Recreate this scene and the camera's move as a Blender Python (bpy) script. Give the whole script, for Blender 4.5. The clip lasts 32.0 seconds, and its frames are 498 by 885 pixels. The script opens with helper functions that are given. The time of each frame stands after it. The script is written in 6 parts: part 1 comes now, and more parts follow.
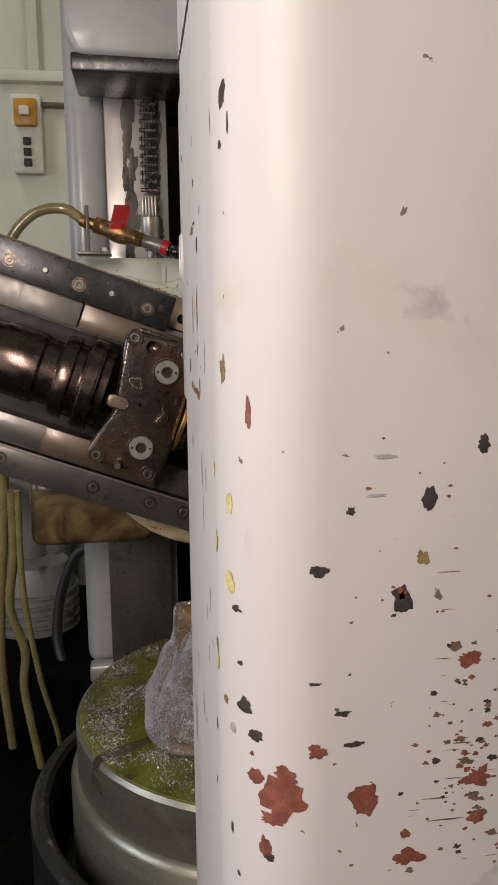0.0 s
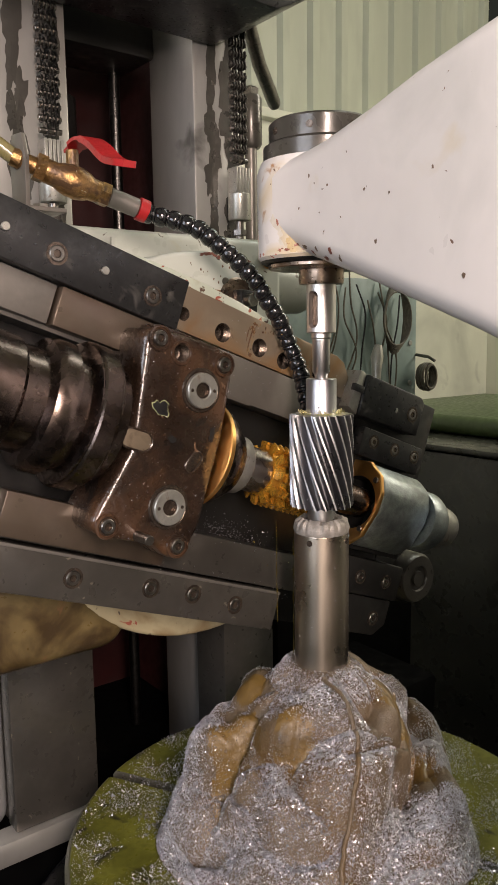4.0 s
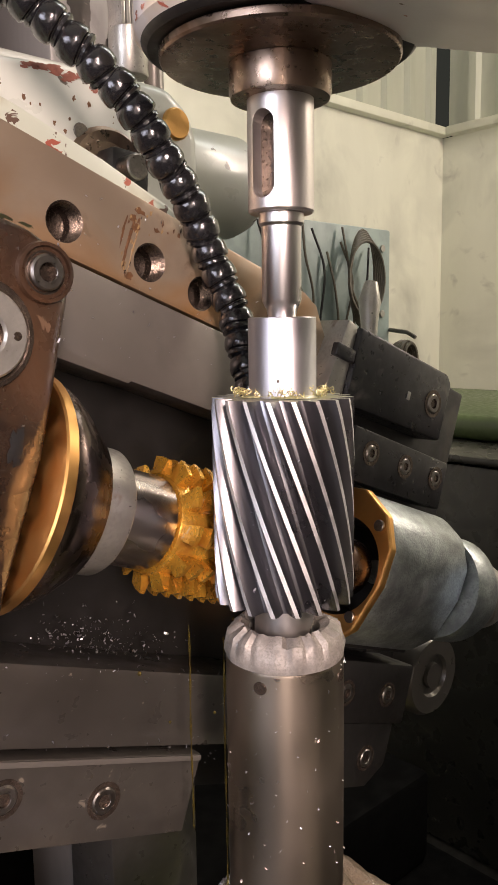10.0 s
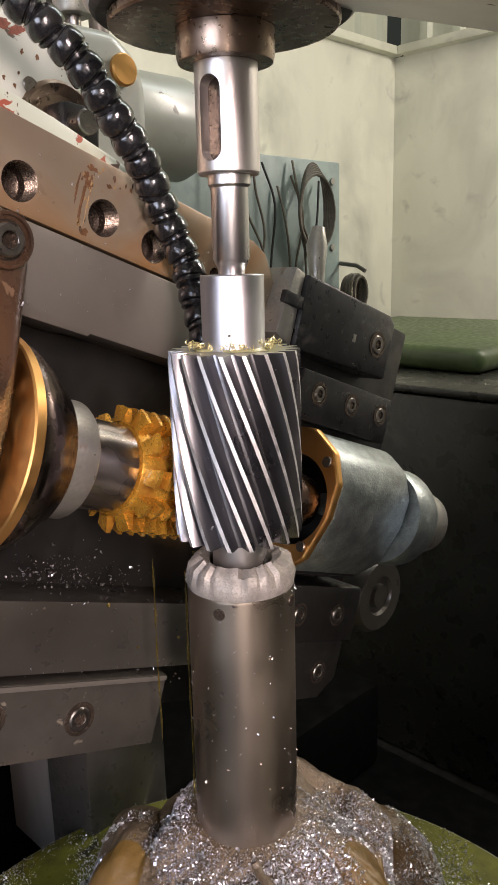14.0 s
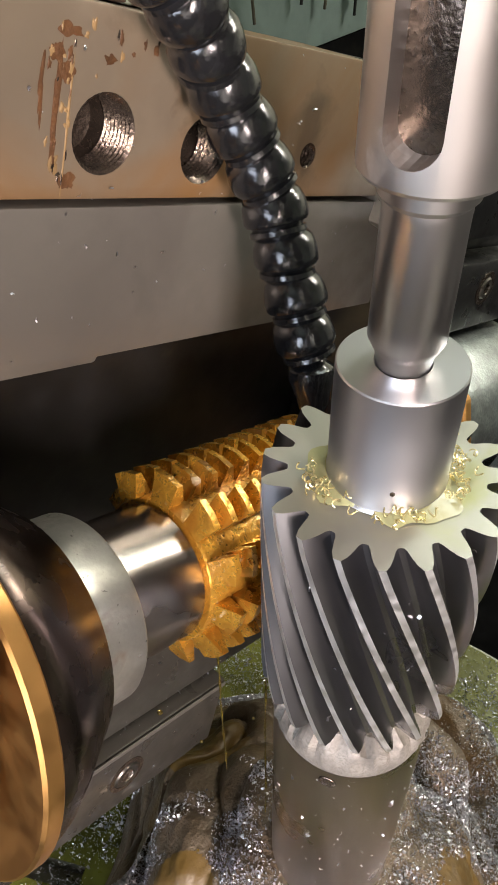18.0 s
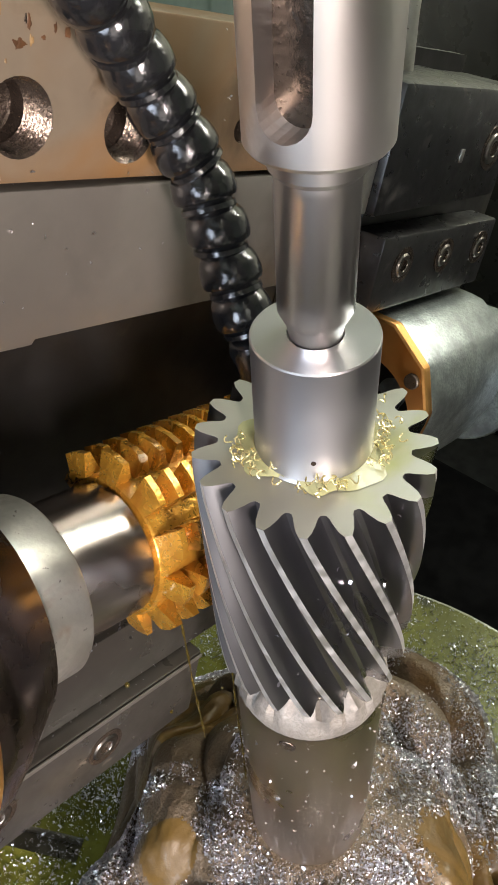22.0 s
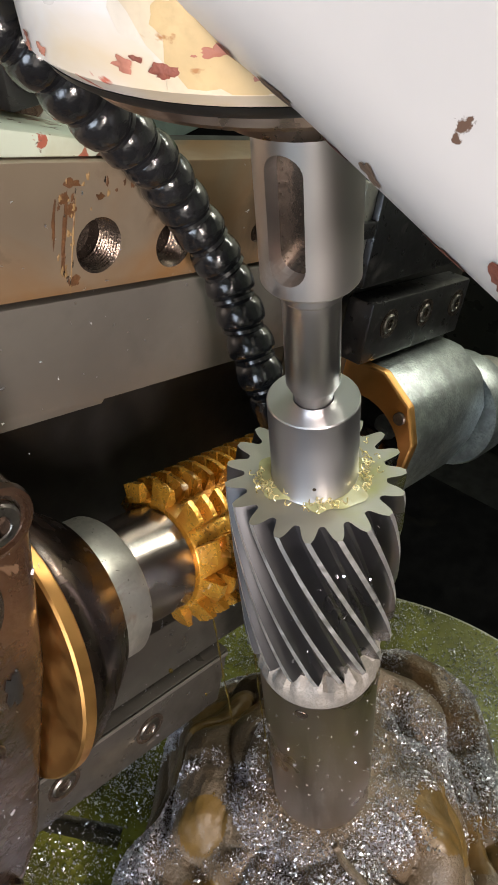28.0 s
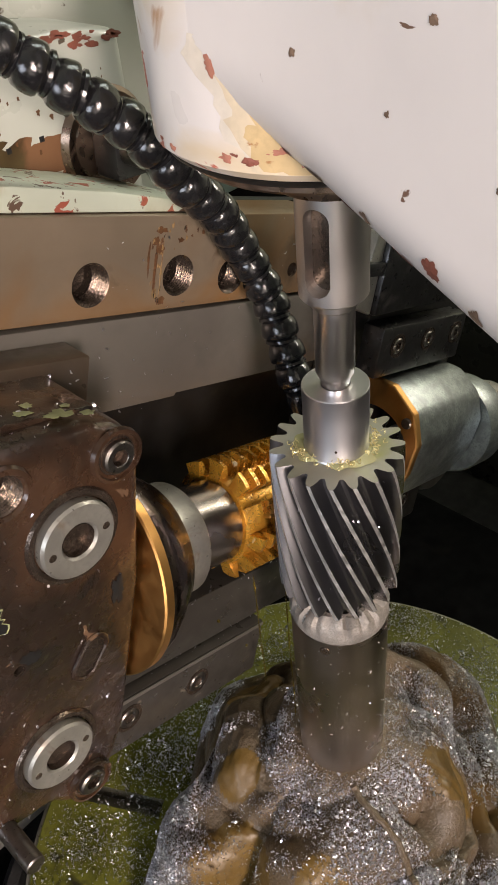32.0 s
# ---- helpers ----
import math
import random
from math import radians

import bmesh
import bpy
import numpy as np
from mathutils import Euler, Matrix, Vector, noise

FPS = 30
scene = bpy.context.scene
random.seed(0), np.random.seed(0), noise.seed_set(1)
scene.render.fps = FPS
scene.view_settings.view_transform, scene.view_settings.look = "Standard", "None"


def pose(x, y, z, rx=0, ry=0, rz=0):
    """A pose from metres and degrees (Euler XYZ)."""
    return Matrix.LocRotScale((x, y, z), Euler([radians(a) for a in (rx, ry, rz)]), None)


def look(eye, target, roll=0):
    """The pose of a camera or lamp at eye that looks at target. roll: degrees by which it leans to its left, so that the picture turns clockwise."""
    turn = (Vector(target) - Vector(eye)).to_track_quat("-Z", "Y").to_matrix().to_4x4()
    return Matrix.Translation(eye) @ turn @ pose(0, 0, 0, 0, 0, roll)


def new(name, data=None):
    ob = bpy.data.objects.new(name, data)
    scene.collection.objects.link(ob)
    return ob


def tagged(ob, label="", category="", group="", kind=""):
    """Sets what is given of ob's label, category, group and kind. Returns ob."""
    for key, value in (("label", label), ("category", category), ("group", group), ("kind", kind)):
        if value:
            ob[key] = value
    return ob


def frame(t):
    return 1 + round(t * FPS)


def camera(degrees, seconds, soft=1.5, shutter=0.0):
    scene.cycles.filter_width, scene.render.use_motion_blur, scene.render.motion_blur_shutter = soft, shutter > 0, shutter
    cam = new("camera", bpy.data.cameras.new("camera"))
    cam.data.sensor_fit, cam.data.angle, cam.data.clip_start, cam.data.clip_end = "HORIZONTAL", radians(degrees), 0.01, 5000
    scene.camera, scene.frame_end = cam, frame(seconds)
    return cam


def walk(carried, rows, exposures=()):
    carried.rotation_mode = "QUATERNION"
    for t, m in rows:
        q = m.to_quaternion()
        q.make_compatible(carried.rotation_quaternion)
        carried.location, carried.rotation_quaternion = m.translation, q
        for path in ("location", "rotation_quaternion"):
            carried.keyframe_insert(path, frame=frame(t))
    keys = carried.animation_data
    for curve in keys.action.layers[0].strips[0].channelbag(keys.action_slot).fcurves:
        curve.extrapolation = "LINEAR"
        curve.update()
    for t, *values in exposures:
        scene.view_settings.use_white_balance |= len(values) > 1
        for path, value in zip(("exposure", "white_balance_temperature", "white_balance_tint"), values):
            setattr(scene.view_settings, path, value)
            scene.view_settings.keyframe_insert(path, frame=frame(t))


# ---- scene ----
cam = camera(35.6, 32.0)
PATH = [
    (0, (-0.199, -1.289, 1.362), (0.066, 0.666, 1.033), -0.5),
    (0.5, (-0.299, -1.235, 1.34), (0.156, 0.689, 1.038), -1.5),
    (1, (-0.452, -1.206, 1.326), (0.34, 0.606, 1.029), -1.3),
    (1.5, (-0.599, -1.147, 1.319), (0.427, 0.55, 1.057), -1.6),
    (2, (-0.666, -1.069, 1.318), (0.458, 0.566, 1.072), -1.1),
    (2.5, (-0.667, -0.931, 1.326), (0.486, 0.684, 1.076), -1.2),
    (3, (-0.651, -0.78, 1.335), (0.515, 0.825, 1.077), -1.3),
    (3.5, (-0.64, -0.709, 1.326), (0.547, 0.879, 1.059), -1.0),
    (4, (-0.649, -0.699, 1.326), (0.557, 0.873, 1.051), -0.8),
    (4.5, (-0.652, -0.704, 1.328), (0.578, 0.848, 1.048), -0.6),
    (6.5, (-0.661, -0.661, 1.341), (0.663, 0.806, 1.037), 0.6),
    (7, (-0.639, -0.633, 1.334), (0.685, 0.834, 1.025), 0.4),
    (7.5, (-0.595, -0.589, 1.325), (0.718, 0.887, 1.013), -0.0),
    (8, (-0.522, -0.519, 1.311), (0.798, 0.952, 1.005), -0.9),
    (8.5, (-0.421, -0.419, 1.299), (0.911, 1.042, 0.995), -1.3),
    (9, (-0.365, -0.371, 1.279), (0.962, 1.099, 1.003), -1.3),
    (9.5, (-0.325, -0.322, 1.261), (1.016, 1.137, 0.995), -1.3),
    (10, (-0.303, -0.305, 1.262), (1.03, 1.161, 0.99), -0.8),
    (10.5, (-0.3, -0.308, 1.262), (1.054, 1.142, 1.005), -1.0),
    (11, (-0.299, -0.312, 1.26), (1.053, 1.138, 0.993), -0.7),
    (11.5, (-0.3, -0.305, 1.263), (1.071, 1.124, 0.985), -1.2),
    (12, (-0.296, -0.312, 1.262), (1.057, 1.131, 0.97), -0.9),
    (12.5, (-0.296, -0.309, 1.263), (1.064, 1.127, 0.961), -1.3),
    (13, (-0.304, -0.323, 1.265), (1.039, 1.123, 0.943), -1.0),
    (13.5, (-0.346, -0.357, 1.27), (1.024, 1.054, 0.905), -1.4),
    (15.5, (-0.182, -0.134, 1.344), (1.103, 1.077, 0.406), 0.4),
    (16, (-0.17, -0.105, 1.376), (1.03, 1.044, 0.262), -0.2),
    (16.5, (-0.156, -0.08, 1.394), (1.009, 1.008, 0.187), -0.4),
    (17, (-0.159, -0.078, 1.398), (0.965, 0.986, 0.131), -1.1),
    (17.5, (-0.153, -0.079, 1.398), (0.927, 0.943, 0.06), -0.9),
    (18, (-0.151, -0.086, 1.404), (0.887, 0.914, 0.017), -1.2),
    (18.5, (-0.141, -0.094, 1.405), (0.895, 0.863, -0.013), -0.4),
    (19, (-0.146, -0.093, 1.4), (0.88, 0.866, -0.024), -1.3),
    (19.5, (-0.143, -0.1, 1.403), (0.873, 0.866, -0.023), -2.1),
    (20, (-0.141, -0.103, 1.404), (0.867, 0.866, -0.025), -2.5),
    (20.5, (-0.137, -0.104, 1.406), (0.862, 0.866, -0.03), -2.9),
    (21, (-0.136, -0.102, 1.405), (0.86, 0.866, -0.034), -3.1),
    (21.5, (-0.139, -0.105, 1.408), (0.859, 0.871, -0.024), -3.5),
    (22, (-0.137, -0.107, 1.406), (0.855, 0.879, -0.023), -4.0),
    (22.5, (-0.138, -0.107, 1.405), (0.855, 0.879, -0.024), -4.1),
    (23, (-0.136, -0.108, 1.405), (0.855, 0.88, -0.024), -4.3),
    (23.5, (-0.132, -0.103, 1.403), (0.853, 0.879, -0.033), -4.2),
    (24, (-0.129, -0.101, 1.402), (0.853, 0.873, -0.043), -3.9),
    (24.5, (-0.13, -0.1, 1.4), (0.846, 0.878, -0.046), -4.3),
    (26.5, (-0.131, -0.1, 1.403), (0.828, 0.866, -0.062), -4.1),
    (27, (-0.136, -0.1, 1.409), (0.84, 0.864, -0.047), -3.9),
    (27.5, (-0.156, -0.116, 1.442), (0.834, 0.861, 0.005), -4.1),
    (28, (-0.181, -0.148, 1.473), (0.823, 0.89, 0.089), -5.8),
    (28.5, (-0.204, -0.172, 1.509), (0.818, 0.891, 0.157), -6.6),
    (29, (-0.224, -0.189, 1.527), (0.81, 0.896, 0.203), -6.1),
    (29.5, (-0.243, -0.202, 1.532), (0.794, 0.902, 0.225), -6.5),
    (30, (-0.249, -0.204, 1.529), (0.783, 0.908, 0.226), -6.4),
    (30.5, (-0.252, -0.208, 1.529), (0.779, 0.912, 0.232), -6.6),
    (31, (-0.255, -0.208, 1.528), (0.777, 0.92, 0.238), -6.6),
    (31.5, (-0.258, -0.209, 1.525), (0.772, 0.92, 0.235), -6.4),
    (32, (-0.267, -0.218, 1.52), (0.77, 0.918, 0.242), -6.4),
]
walk(cam, [(t, look(eye, target, roll)) for t, eye, target, roll in PATH],
     [(0, -0.80, 6700, 14), (1, -1.0, 6200, 12), (2, -0.6, 6300, 13), (2.6, -0.2, 6600, 15), (4, 0.1, 7000, 19), (7, 0.22, 7100, 23), (9, 0.54, 7200, 29), (12, 0.52, 6700, 26), (13.5, 0.52, 6600, 24), (16, 0.8, 7100, 24), (18, 0.88, 6600, 17), (24.5, 1.04, 6450, 14), (27, 0.85, 6500, 13), (29, 0.31, 6500, 13), (32, 0.26, 6900, 18)])

# ---- light ----
world = bpy.data.worlds.new("world")
scene.world = world
world.use_nodes = True
world.node_tree.nodes["Background"].inputs[0].default_value = (0.62, 0.75, 0.62, 1)
world.node_tree.nodes["Background"].inputs[1].default_value = 0.03


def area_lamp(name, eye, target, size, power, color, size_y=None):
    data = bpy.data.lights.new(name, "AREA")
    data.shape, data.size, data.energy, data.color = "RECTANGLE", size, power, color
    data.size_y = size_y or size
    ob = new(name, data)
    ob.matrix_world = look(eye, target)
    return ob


# work lamp beside the operator, tube lights under the hall roof, a daylit window far to the left; the last two lamps
# are unseen fills
area_lamp("work_lamp", (-1.0, -1.77, 1.83), (0, 0, 1.2), 0.26, 42, (1.0, 0.88, 0.80), 0.88)
area_lamp("overhead_light", (1.1, 0.1, 3.35), (0.2, 0.0, 1.1), 0.25, 15, (0.84, 1.0, 0.95), 2.4)
area_lamp("overhead_light", (2.6, -0.5, 3.35), (2.0, 2.0, 1.5), 0.25, 80, (1.0, 0.99, 0.84), 2.4)
area_lamp("window_light", (-3.3, -0.9, 1.9), (0, -0.3, 1.2), 1.6, 50, (0.74, 0.86, 1.0), 1.4)
# added fill, low and wide, to brighten gear flanks and sleeve
area_lamp("front_fill", (-2.7, -2.8, 0.95), (0, 0, 1.0), 1.4, 10, (1.0, 0.94, 0.86), 1.8)
# unseen fill that lifts the left part of the north wall
area_lamp("overhead_light", (-1.1, 1.55, 3.3), (-0.75, 2.2, 1.9), 0.25, 12, (1.0, 1.0, 0.94), 1.2)

# ---- materials ----


def material(name, base, rough=0.5, metal=0.0, var=0.25, scale=30.0, stretch=(1, 1, 1), bump=0.15, stains=(), coat=0.0, fine=6.0):
    """Base colour with two scales of variation, relief, and stains: (colour, size, cover, sharpness, roughness)."""
    m = bpy.data.materials.new(name)
    m.use_nodes = True
    nt = m.node_tree
    bs = nt.nodes["Principled BSDF"]
    co = nt.nodes.new("ShaderNodeTexCoord")
    mp = nt.nodes.new("ShaderNodeMapping")
    mp.inputs["Scale"].default_value = stretch
    nt.links.new(co.outputs["Object"], mp.inputs["Vector"])

    def noise_tex(size, detail=5.0, distort=0.0, vec=mp):
        n = nt.nodes.new("ShaderNodeTexNoise")
        n.inputs["Scale"].default_value, n.inputs["Detail"].default_value, n.inputs["Distortion"].default_value = size, detail, distort
        nt.links.new(vec.outputs["Vector"] if vec is mp else vec.outputs["Object"], n.inputs["Vector"])
        return n

    def ramp(src, lo, hi):
        r = nt.nodes.new("ShaderNodeMapRange")
        r.inputs["From Min"].default_value, r.inputs["From Max"].default_value = lo, hi
        nt.links.new(src, r.inputs["Value"])
        return r.outputs["Result"]

    def mix(fac, a, b):
        x = nt.nodes.new("ShaderNodeMix")
        x.data_type = "RGBA"
        nt.links.new(fac, x.inputs["Factor"])
        for sock, val in ((x.inputs["A"], a), (x.inputs["B"], b)):
            if isinstance(val, tuple):
                sock.default_value = (*val, 1)
            else:
                nt.links.new(val, sock)
        return x.outputs["Result"]

    big, small = noise_tex(scale), noise_tex(scale * fine, 4.0)
    dark = tuple(c * (1 - var) for c in base)
    light = tuple(min(1, c * (1 + var)) for c in base)
    color = mix(ramp(big.outputs["Fac"], 0.3, 0.7), dark, light)
    color = mix(ramp(small.outputs["Fac"], 0.45, 0.75), color, tuple(c * (1 - 0.6 * var) for c in base))
    rg = nt.nodes.new("ShaderNodeMapRange")
    rg.inputs["From Min"].default_value, rg.inputs["From Max"].default_value = 0.3, 0.7
    rg.inputs["To Min"].default_value, rg.inputs["To Max"].default_value = rough * 0.75, min(1, rough * 1.25)
    nt.links.new(small.outputs["Fac"], rg.inputs["Value"])
    rough_out, metal_out, height = rg.outputs["Result"], None, small.outputs["Fac"]
    for tint, size, cover, sharp, stain_rough in stains:
        n = noise_tex(size, 6.0, 0.6, co)
        f = ramp(n.outputs["Fac"], cover, cover + sharp)
        color = mix(f, color, tint)
        rx = nt.nodes.new("ShaderNodeMix")
        nt.links.new(f, rx.inputs[0])
        nt.links.new(rough_out, rx.inputs[2])
        rx.inputs[3].default_value = stain_rough
        rough_out = rx.outputs[0]
        if metal:
            mx = nt.nodes.new("ShaderNodeMix")
            nt.links.new(f, mx.inputs[0])
            if metal_out is None:
                mx.inputs[2].default_value = metal
            else:
                nt.links.new(metal_out, mx.inputs[2])
            mx.inputs[3].default_value = 0.35 * metal
            metal_out = mx.outputs[0]
    nt.links.new(color, bs.inputs["Base Color"])
    nt.links.new(rough_out, bs.inputs["Roughness"])
    bs.inputs["Metallic"].default_value = metal
    if metal_out is not None:
        nt.links.new(metal_out, bs.inputs["Metallic"])
    bs.inputs["Coat Weight"].default_value = coat
    bs.inputs["Coat Roughness"].default_value = 0.12
    if bump:
        b = nt.nodes.new("ShaderNodeBump")
        b.inputs["Strength"].default_value, b.inputs["Distance"].default_value = bump, 0.002
        nt.links.new(height, b.inputs["Height"])
        nt.links.new(b.outputs["Normal"], bs.inputs["Normal"])
        nt.links.new(b.outputs["Normal"], bs.inputs["Coat Normal"])
    return m


M_TURNED = material("turned_steel", (0.70, 0.67, 0.65), 0.31, 1, 0.05, 1.0, (1, 1, 1), 0.0)
M_BOSS = material("bright_steel", (0.55, 0.545, 0.565), 0.36, 1.0, 0.02, 3, (1, 1, 1), 0.0)
M_SLOTTED = material("worn_steel", (0.70, 0.66, 0.63), 0.40, 1, 0.06, 3, (1, 1, 1), 0.0, (((0.30, 0.20, 0.13), 30, 0.68, 0.12, 0.4),))
M_SPACER = material("brownish_spacer_steel", (0.44, 0.39, 0.35), 0.27, 1, 0.05, 2, (1, 1, 1), 0.0)
M_TUBE = material("oily_tube_steel", (0.41, 0.345, 0.28), 0.33, 1, 0.03, 2, (1, 1, 1), 0.0)
# oily flanks; low base partly paints in the dark that they mirror
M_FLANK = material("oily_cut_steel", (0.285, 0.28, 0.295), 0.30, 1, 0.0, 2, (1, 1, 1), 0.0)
# tips set far brighter than the flanks, their glint in the base colour
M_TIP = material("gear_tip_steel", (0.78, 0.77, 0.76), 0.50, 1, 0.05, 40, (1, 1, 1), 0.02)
M_OILYTOP = material("oil_wetted_face", (0.45, 0.44, 0.37), 0.38, 0.6, 0.05, 12, (1, 1, 1), 0.01, (((0.38, 0.40, 0.12), 26, 0.57, 0.2, 0.25),))
M_BURR = material("burred_steel", (0.30, 0.275, 0.245), 0.58, 0.35, 0.35, 120, (1, 1, 1), 0.15)
M_CURL = material("golden_shavings", (0.85, 0.74, 0.40), 0.3, 0.9, 0.2, 90, (1, 1, 1), 0.0)
M_HOB = material("gold_coated_hob", (0.80, 0.38, 0.05), 0.30, 0.7, 0.45, 70, (1, 1, 1), 0.25, (((0.26, 0.085, 0.008), 60, 0.52, 0.2, 0.10), ((0.78, 0.62, 0.40), 90, 0.66, 0.06, 0.15)), 0.8)
M_BRONZE = material("bronze", (0.78, 0.42, 0.14), 0.38, 1, 0.04, 15, (1, 1, 1), 0.0)
M_BRASS = material("brass", (0.40, 0.235, 0.10), 0.36, 1, 0.35, 70, (1, 1, 1), 0.35, (((0.10, 0.055, 0.028), 34, 0.47, 0.1, 0.35), ((0.70, 0.60, 0.42), 130, 0.70, 0.04, 0.3)))
M_RAIL = material("ground_steel_rail", (0.295, 0.235, 0.17), 0.38, 0.5, 0.16, 9, (1, 1, 1), 0.03, (((0.25, 0.125, 0.04), 9, 0.46, 0.22, 0.28), ((0.13, 0.09, 0.055), 20, 0.62, 0.10, 0.3), ((0.10, 0.06, 0.035), 60, 0.72, 0.06, 0.5)))
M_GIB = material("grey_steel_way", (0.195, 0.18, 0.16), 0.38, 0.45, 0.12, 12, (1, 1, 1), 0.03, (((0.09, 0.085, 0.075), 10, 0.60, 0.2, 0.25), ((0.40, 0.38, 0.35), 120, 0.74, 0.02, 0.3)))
M_BROWNGIB = material("brown_oiled_steel", (0.10, 0.074, 0.053), 0.36, 0.5, 0.2, 12, (1, 1, 1), 0.04, (((0.07, 0.045, 0.03), 14, 0.56, 0.15, 0.3),), 0.2)
M_OILDISC = material("oil_browned_disc", (0.34, 0.25, 0.19), 0.30, 1, 0.2, 30, (1, 1, 1), 0.05, (((0.10, 0.06, 0.035), 24, 0.56, 0.1, 0.3),))
# M_GIB darkened for the lower ways: oil, plus the weaker light down there
M_LOWWAY = material("dark_oily_way", (0.095, 0.087, 0.076), 0.34, 0.5, 0.25, 12, (1, 1, 1), 0.06, (((0.04, 0.036, 0.03), 10, 0.58, 0.2, 0.2), ((0.22, 0.19, 0.15), 90, 0.70, 0.03, 0.3)), 0.3)
M_HOUSING = material("oily_housing_steel", (0.34, 0.375, 0.37), 0.40, 0.9, 0.35, 90, (1, 1, 1), 0.2, (((0.20, 0.22, 0.21), 40, 0.60, 0.10, 0.3), ((0.12, 0.12, 0.10), 12, 0.64, 0.12, 0.25)))
M_BLACKPLATE = material("blackened_steel", (0.055, 0.055, 0.056), 0.33, 0.7, 0.3, 25, (1, 1, 1), 0.08, (((0.13, 0.12, 0.11), 30, 0.64, 0.1, 0.4),))
M_BLOCK = material("oil_browned_casting", (0.032, 0.019, 0.013), 0.28, 0.2, 0.5, 22, (1, 1, 1), 0.3, (((0.085, 0.042, 0.022), 9, 0.50, 0.16, 0.28), ((0.016, 0.012, 0.010), 14, 0.60, 0.05, 0.2), ((0.17, 0.10, 0.06), 80, 0.69, 0.03, 0.3)), 0.8)
M_SPINDLE = material("dark_spindle_steel", (0.14, 0.105, 0.09), 0.26, 1, 0.15, 14, (1, 1, 1), 0.01)
M_RING = material("grey_ring_steel", (0.40, 0.39, 0.35), 0.36, 0.7, 0.18, 60, (1, 1, 1), 0.08, (((0.15, 0.10, 0.06), 45, 0.62, 0.12, 0.35),))
M_SCREW = material("screw_steel", (0.24, 0.22, 0.20), 0.34, 1, 0.3, 80, (1, 1, 1), 0.1)
M_HOLE = material("oily_bore", (0.13, 0.10, 0.08), 0.24, 0.8, 0.4, 90, (1, 1, 1), 0.2)
M_HOSE = material("black_hose_plastic", (0.012, 0.012, 0.013), 0.16, 0, 0.3, 90, (1, 1, 1), 0.1, (), 0.4)
M_RED = material("red_lacquer", (0.42, 0.018, 0.02), 0.35, 0, 0.2, 40, (1, 1, 1), 0.1)
PRIMER = (0.30, 0.075, 0.045)
M_COLUMN = material("grey_column_paint", (0.62, 0.60, 0.595), 0.46, 0, 0.07, 2.2, (1, 1, 0.5), 0.02, (((0.54, 0.51, 0.43), 7, 0.66, 0.14, 0.45), ((0.46, 0.44, 0.44), 16, 0.68, 0.08, 0.5), ((0.16, 0.13, 0.10), 70, 0.715, 0.008, 0.6)), 0.0)
M_ARM = material("white_arm_paint", (0.72, 0.68, 0.655), 0.36, 0, 0.05, 4, (1, 1, 1), 0.02, (((0.60, 0.575, 0.55), 6, 0.56, 0.16, 0.45), ((0.64, 0.55, 0.42), 9, 0.66, 0.14, 0.45), ((0.45, 0.20, 0.14), 40, 0.735, 0.012, 0.6), ((0.16, 0.09, 0.06), 66, 0.715, 0.01, 0.6)), 0.25)
M_NOSE = material("stained_white_paint", (0.72, 0.68, 0.655), 0.36, 0, 0.05, 4, (1, 1, 1), 0.03, (((0.66, 0.52, 0.32), 13, 0.46, 0.16, 0.4), ((0.42, 0.22, 0.10), 34, 0.66, 0.06, 0.5), ((0.50, 0.14, 0.09), 30, 0.67, 0.012, 0.6), ((0.16, 0.09, 0.06), 80, 0.70, 0.015, 0.6)), 0.25)
M_GREEN = material("pale_green_paint", (0.50, 0.525, 0.475), 0.34, 0, 0.08, 6, (1, 1, 1), 0.05, (((0.42, 0.38, 0.22), 9, 0.60, 0.15, 0.4), (PRIMER, 30, 0.735, 0.012, 0.6), ((0.09, 0.07, 0.05), 46, 0.68, 0.02, 0.5)), 0.2)
M_CHIPPED = material("flaked_green_paint", (0.48, 0.53, 0.44), 0.4, 0, 0.1, 10, (1, 1, 1), 0.2, ((PRIMER, 75, 0.60, 0.015, 0.6), ((0.10, 0.06, 0.04), 110, 0.62, 0.02, 0.5), ((0.30, 0.24, 0.12), 16, 0.56, 0.2, 0.45)))
M_YELLOWED = material("oil_yellowed_paint", (0.15, 0.108, 0.045), 0.33, 0, 0.3, 12, (1, 1, 1), 0.08, (((0.055, 0.034, 0.015), 14, 0.45, 0.14, 0.3), ((0.20, 0.10, 0.05), 13, 0.64, 0.05, 0.4),))
M_CREAMCHIP = material("yellowed_cream_paint", (0.40, 0.34, 0.21), 0.36, 0, 0.15, 9, (1, 1, 1), 0.1, (((0.21, 0.13, 0.055), 11, 0.50, 0.16, 0.35), (PRIMER, 34, 0.64, 0.02, 0.6), ((0.07, 0.045, 0.03), 60, 0.66, 0.03, 0.5)))
M_PRIMED = material("bare_primer", (0.23, 0.075, 0.05), 0.55, 0, 0.35, 60, (1, 1, 1), 0.2)
M_RUST = material("rust_stain", (0.13, 0.06, 0.025), 0.5, 0.2, 0.4, 90, (1, 1, 1), 0.3)
M_TAN = material("tan_rust_stain", (0.30, 0.19, 0.085), 0.45, 0.0, 0.3, 90, (1, 1, 1), 0.2)
M_FLAKE = material("flaking_yellow_green_paint", (0.38, 0.42, 0.22), 0.45, 0, 0.25, 90, (1, 1, 1), 0.3)
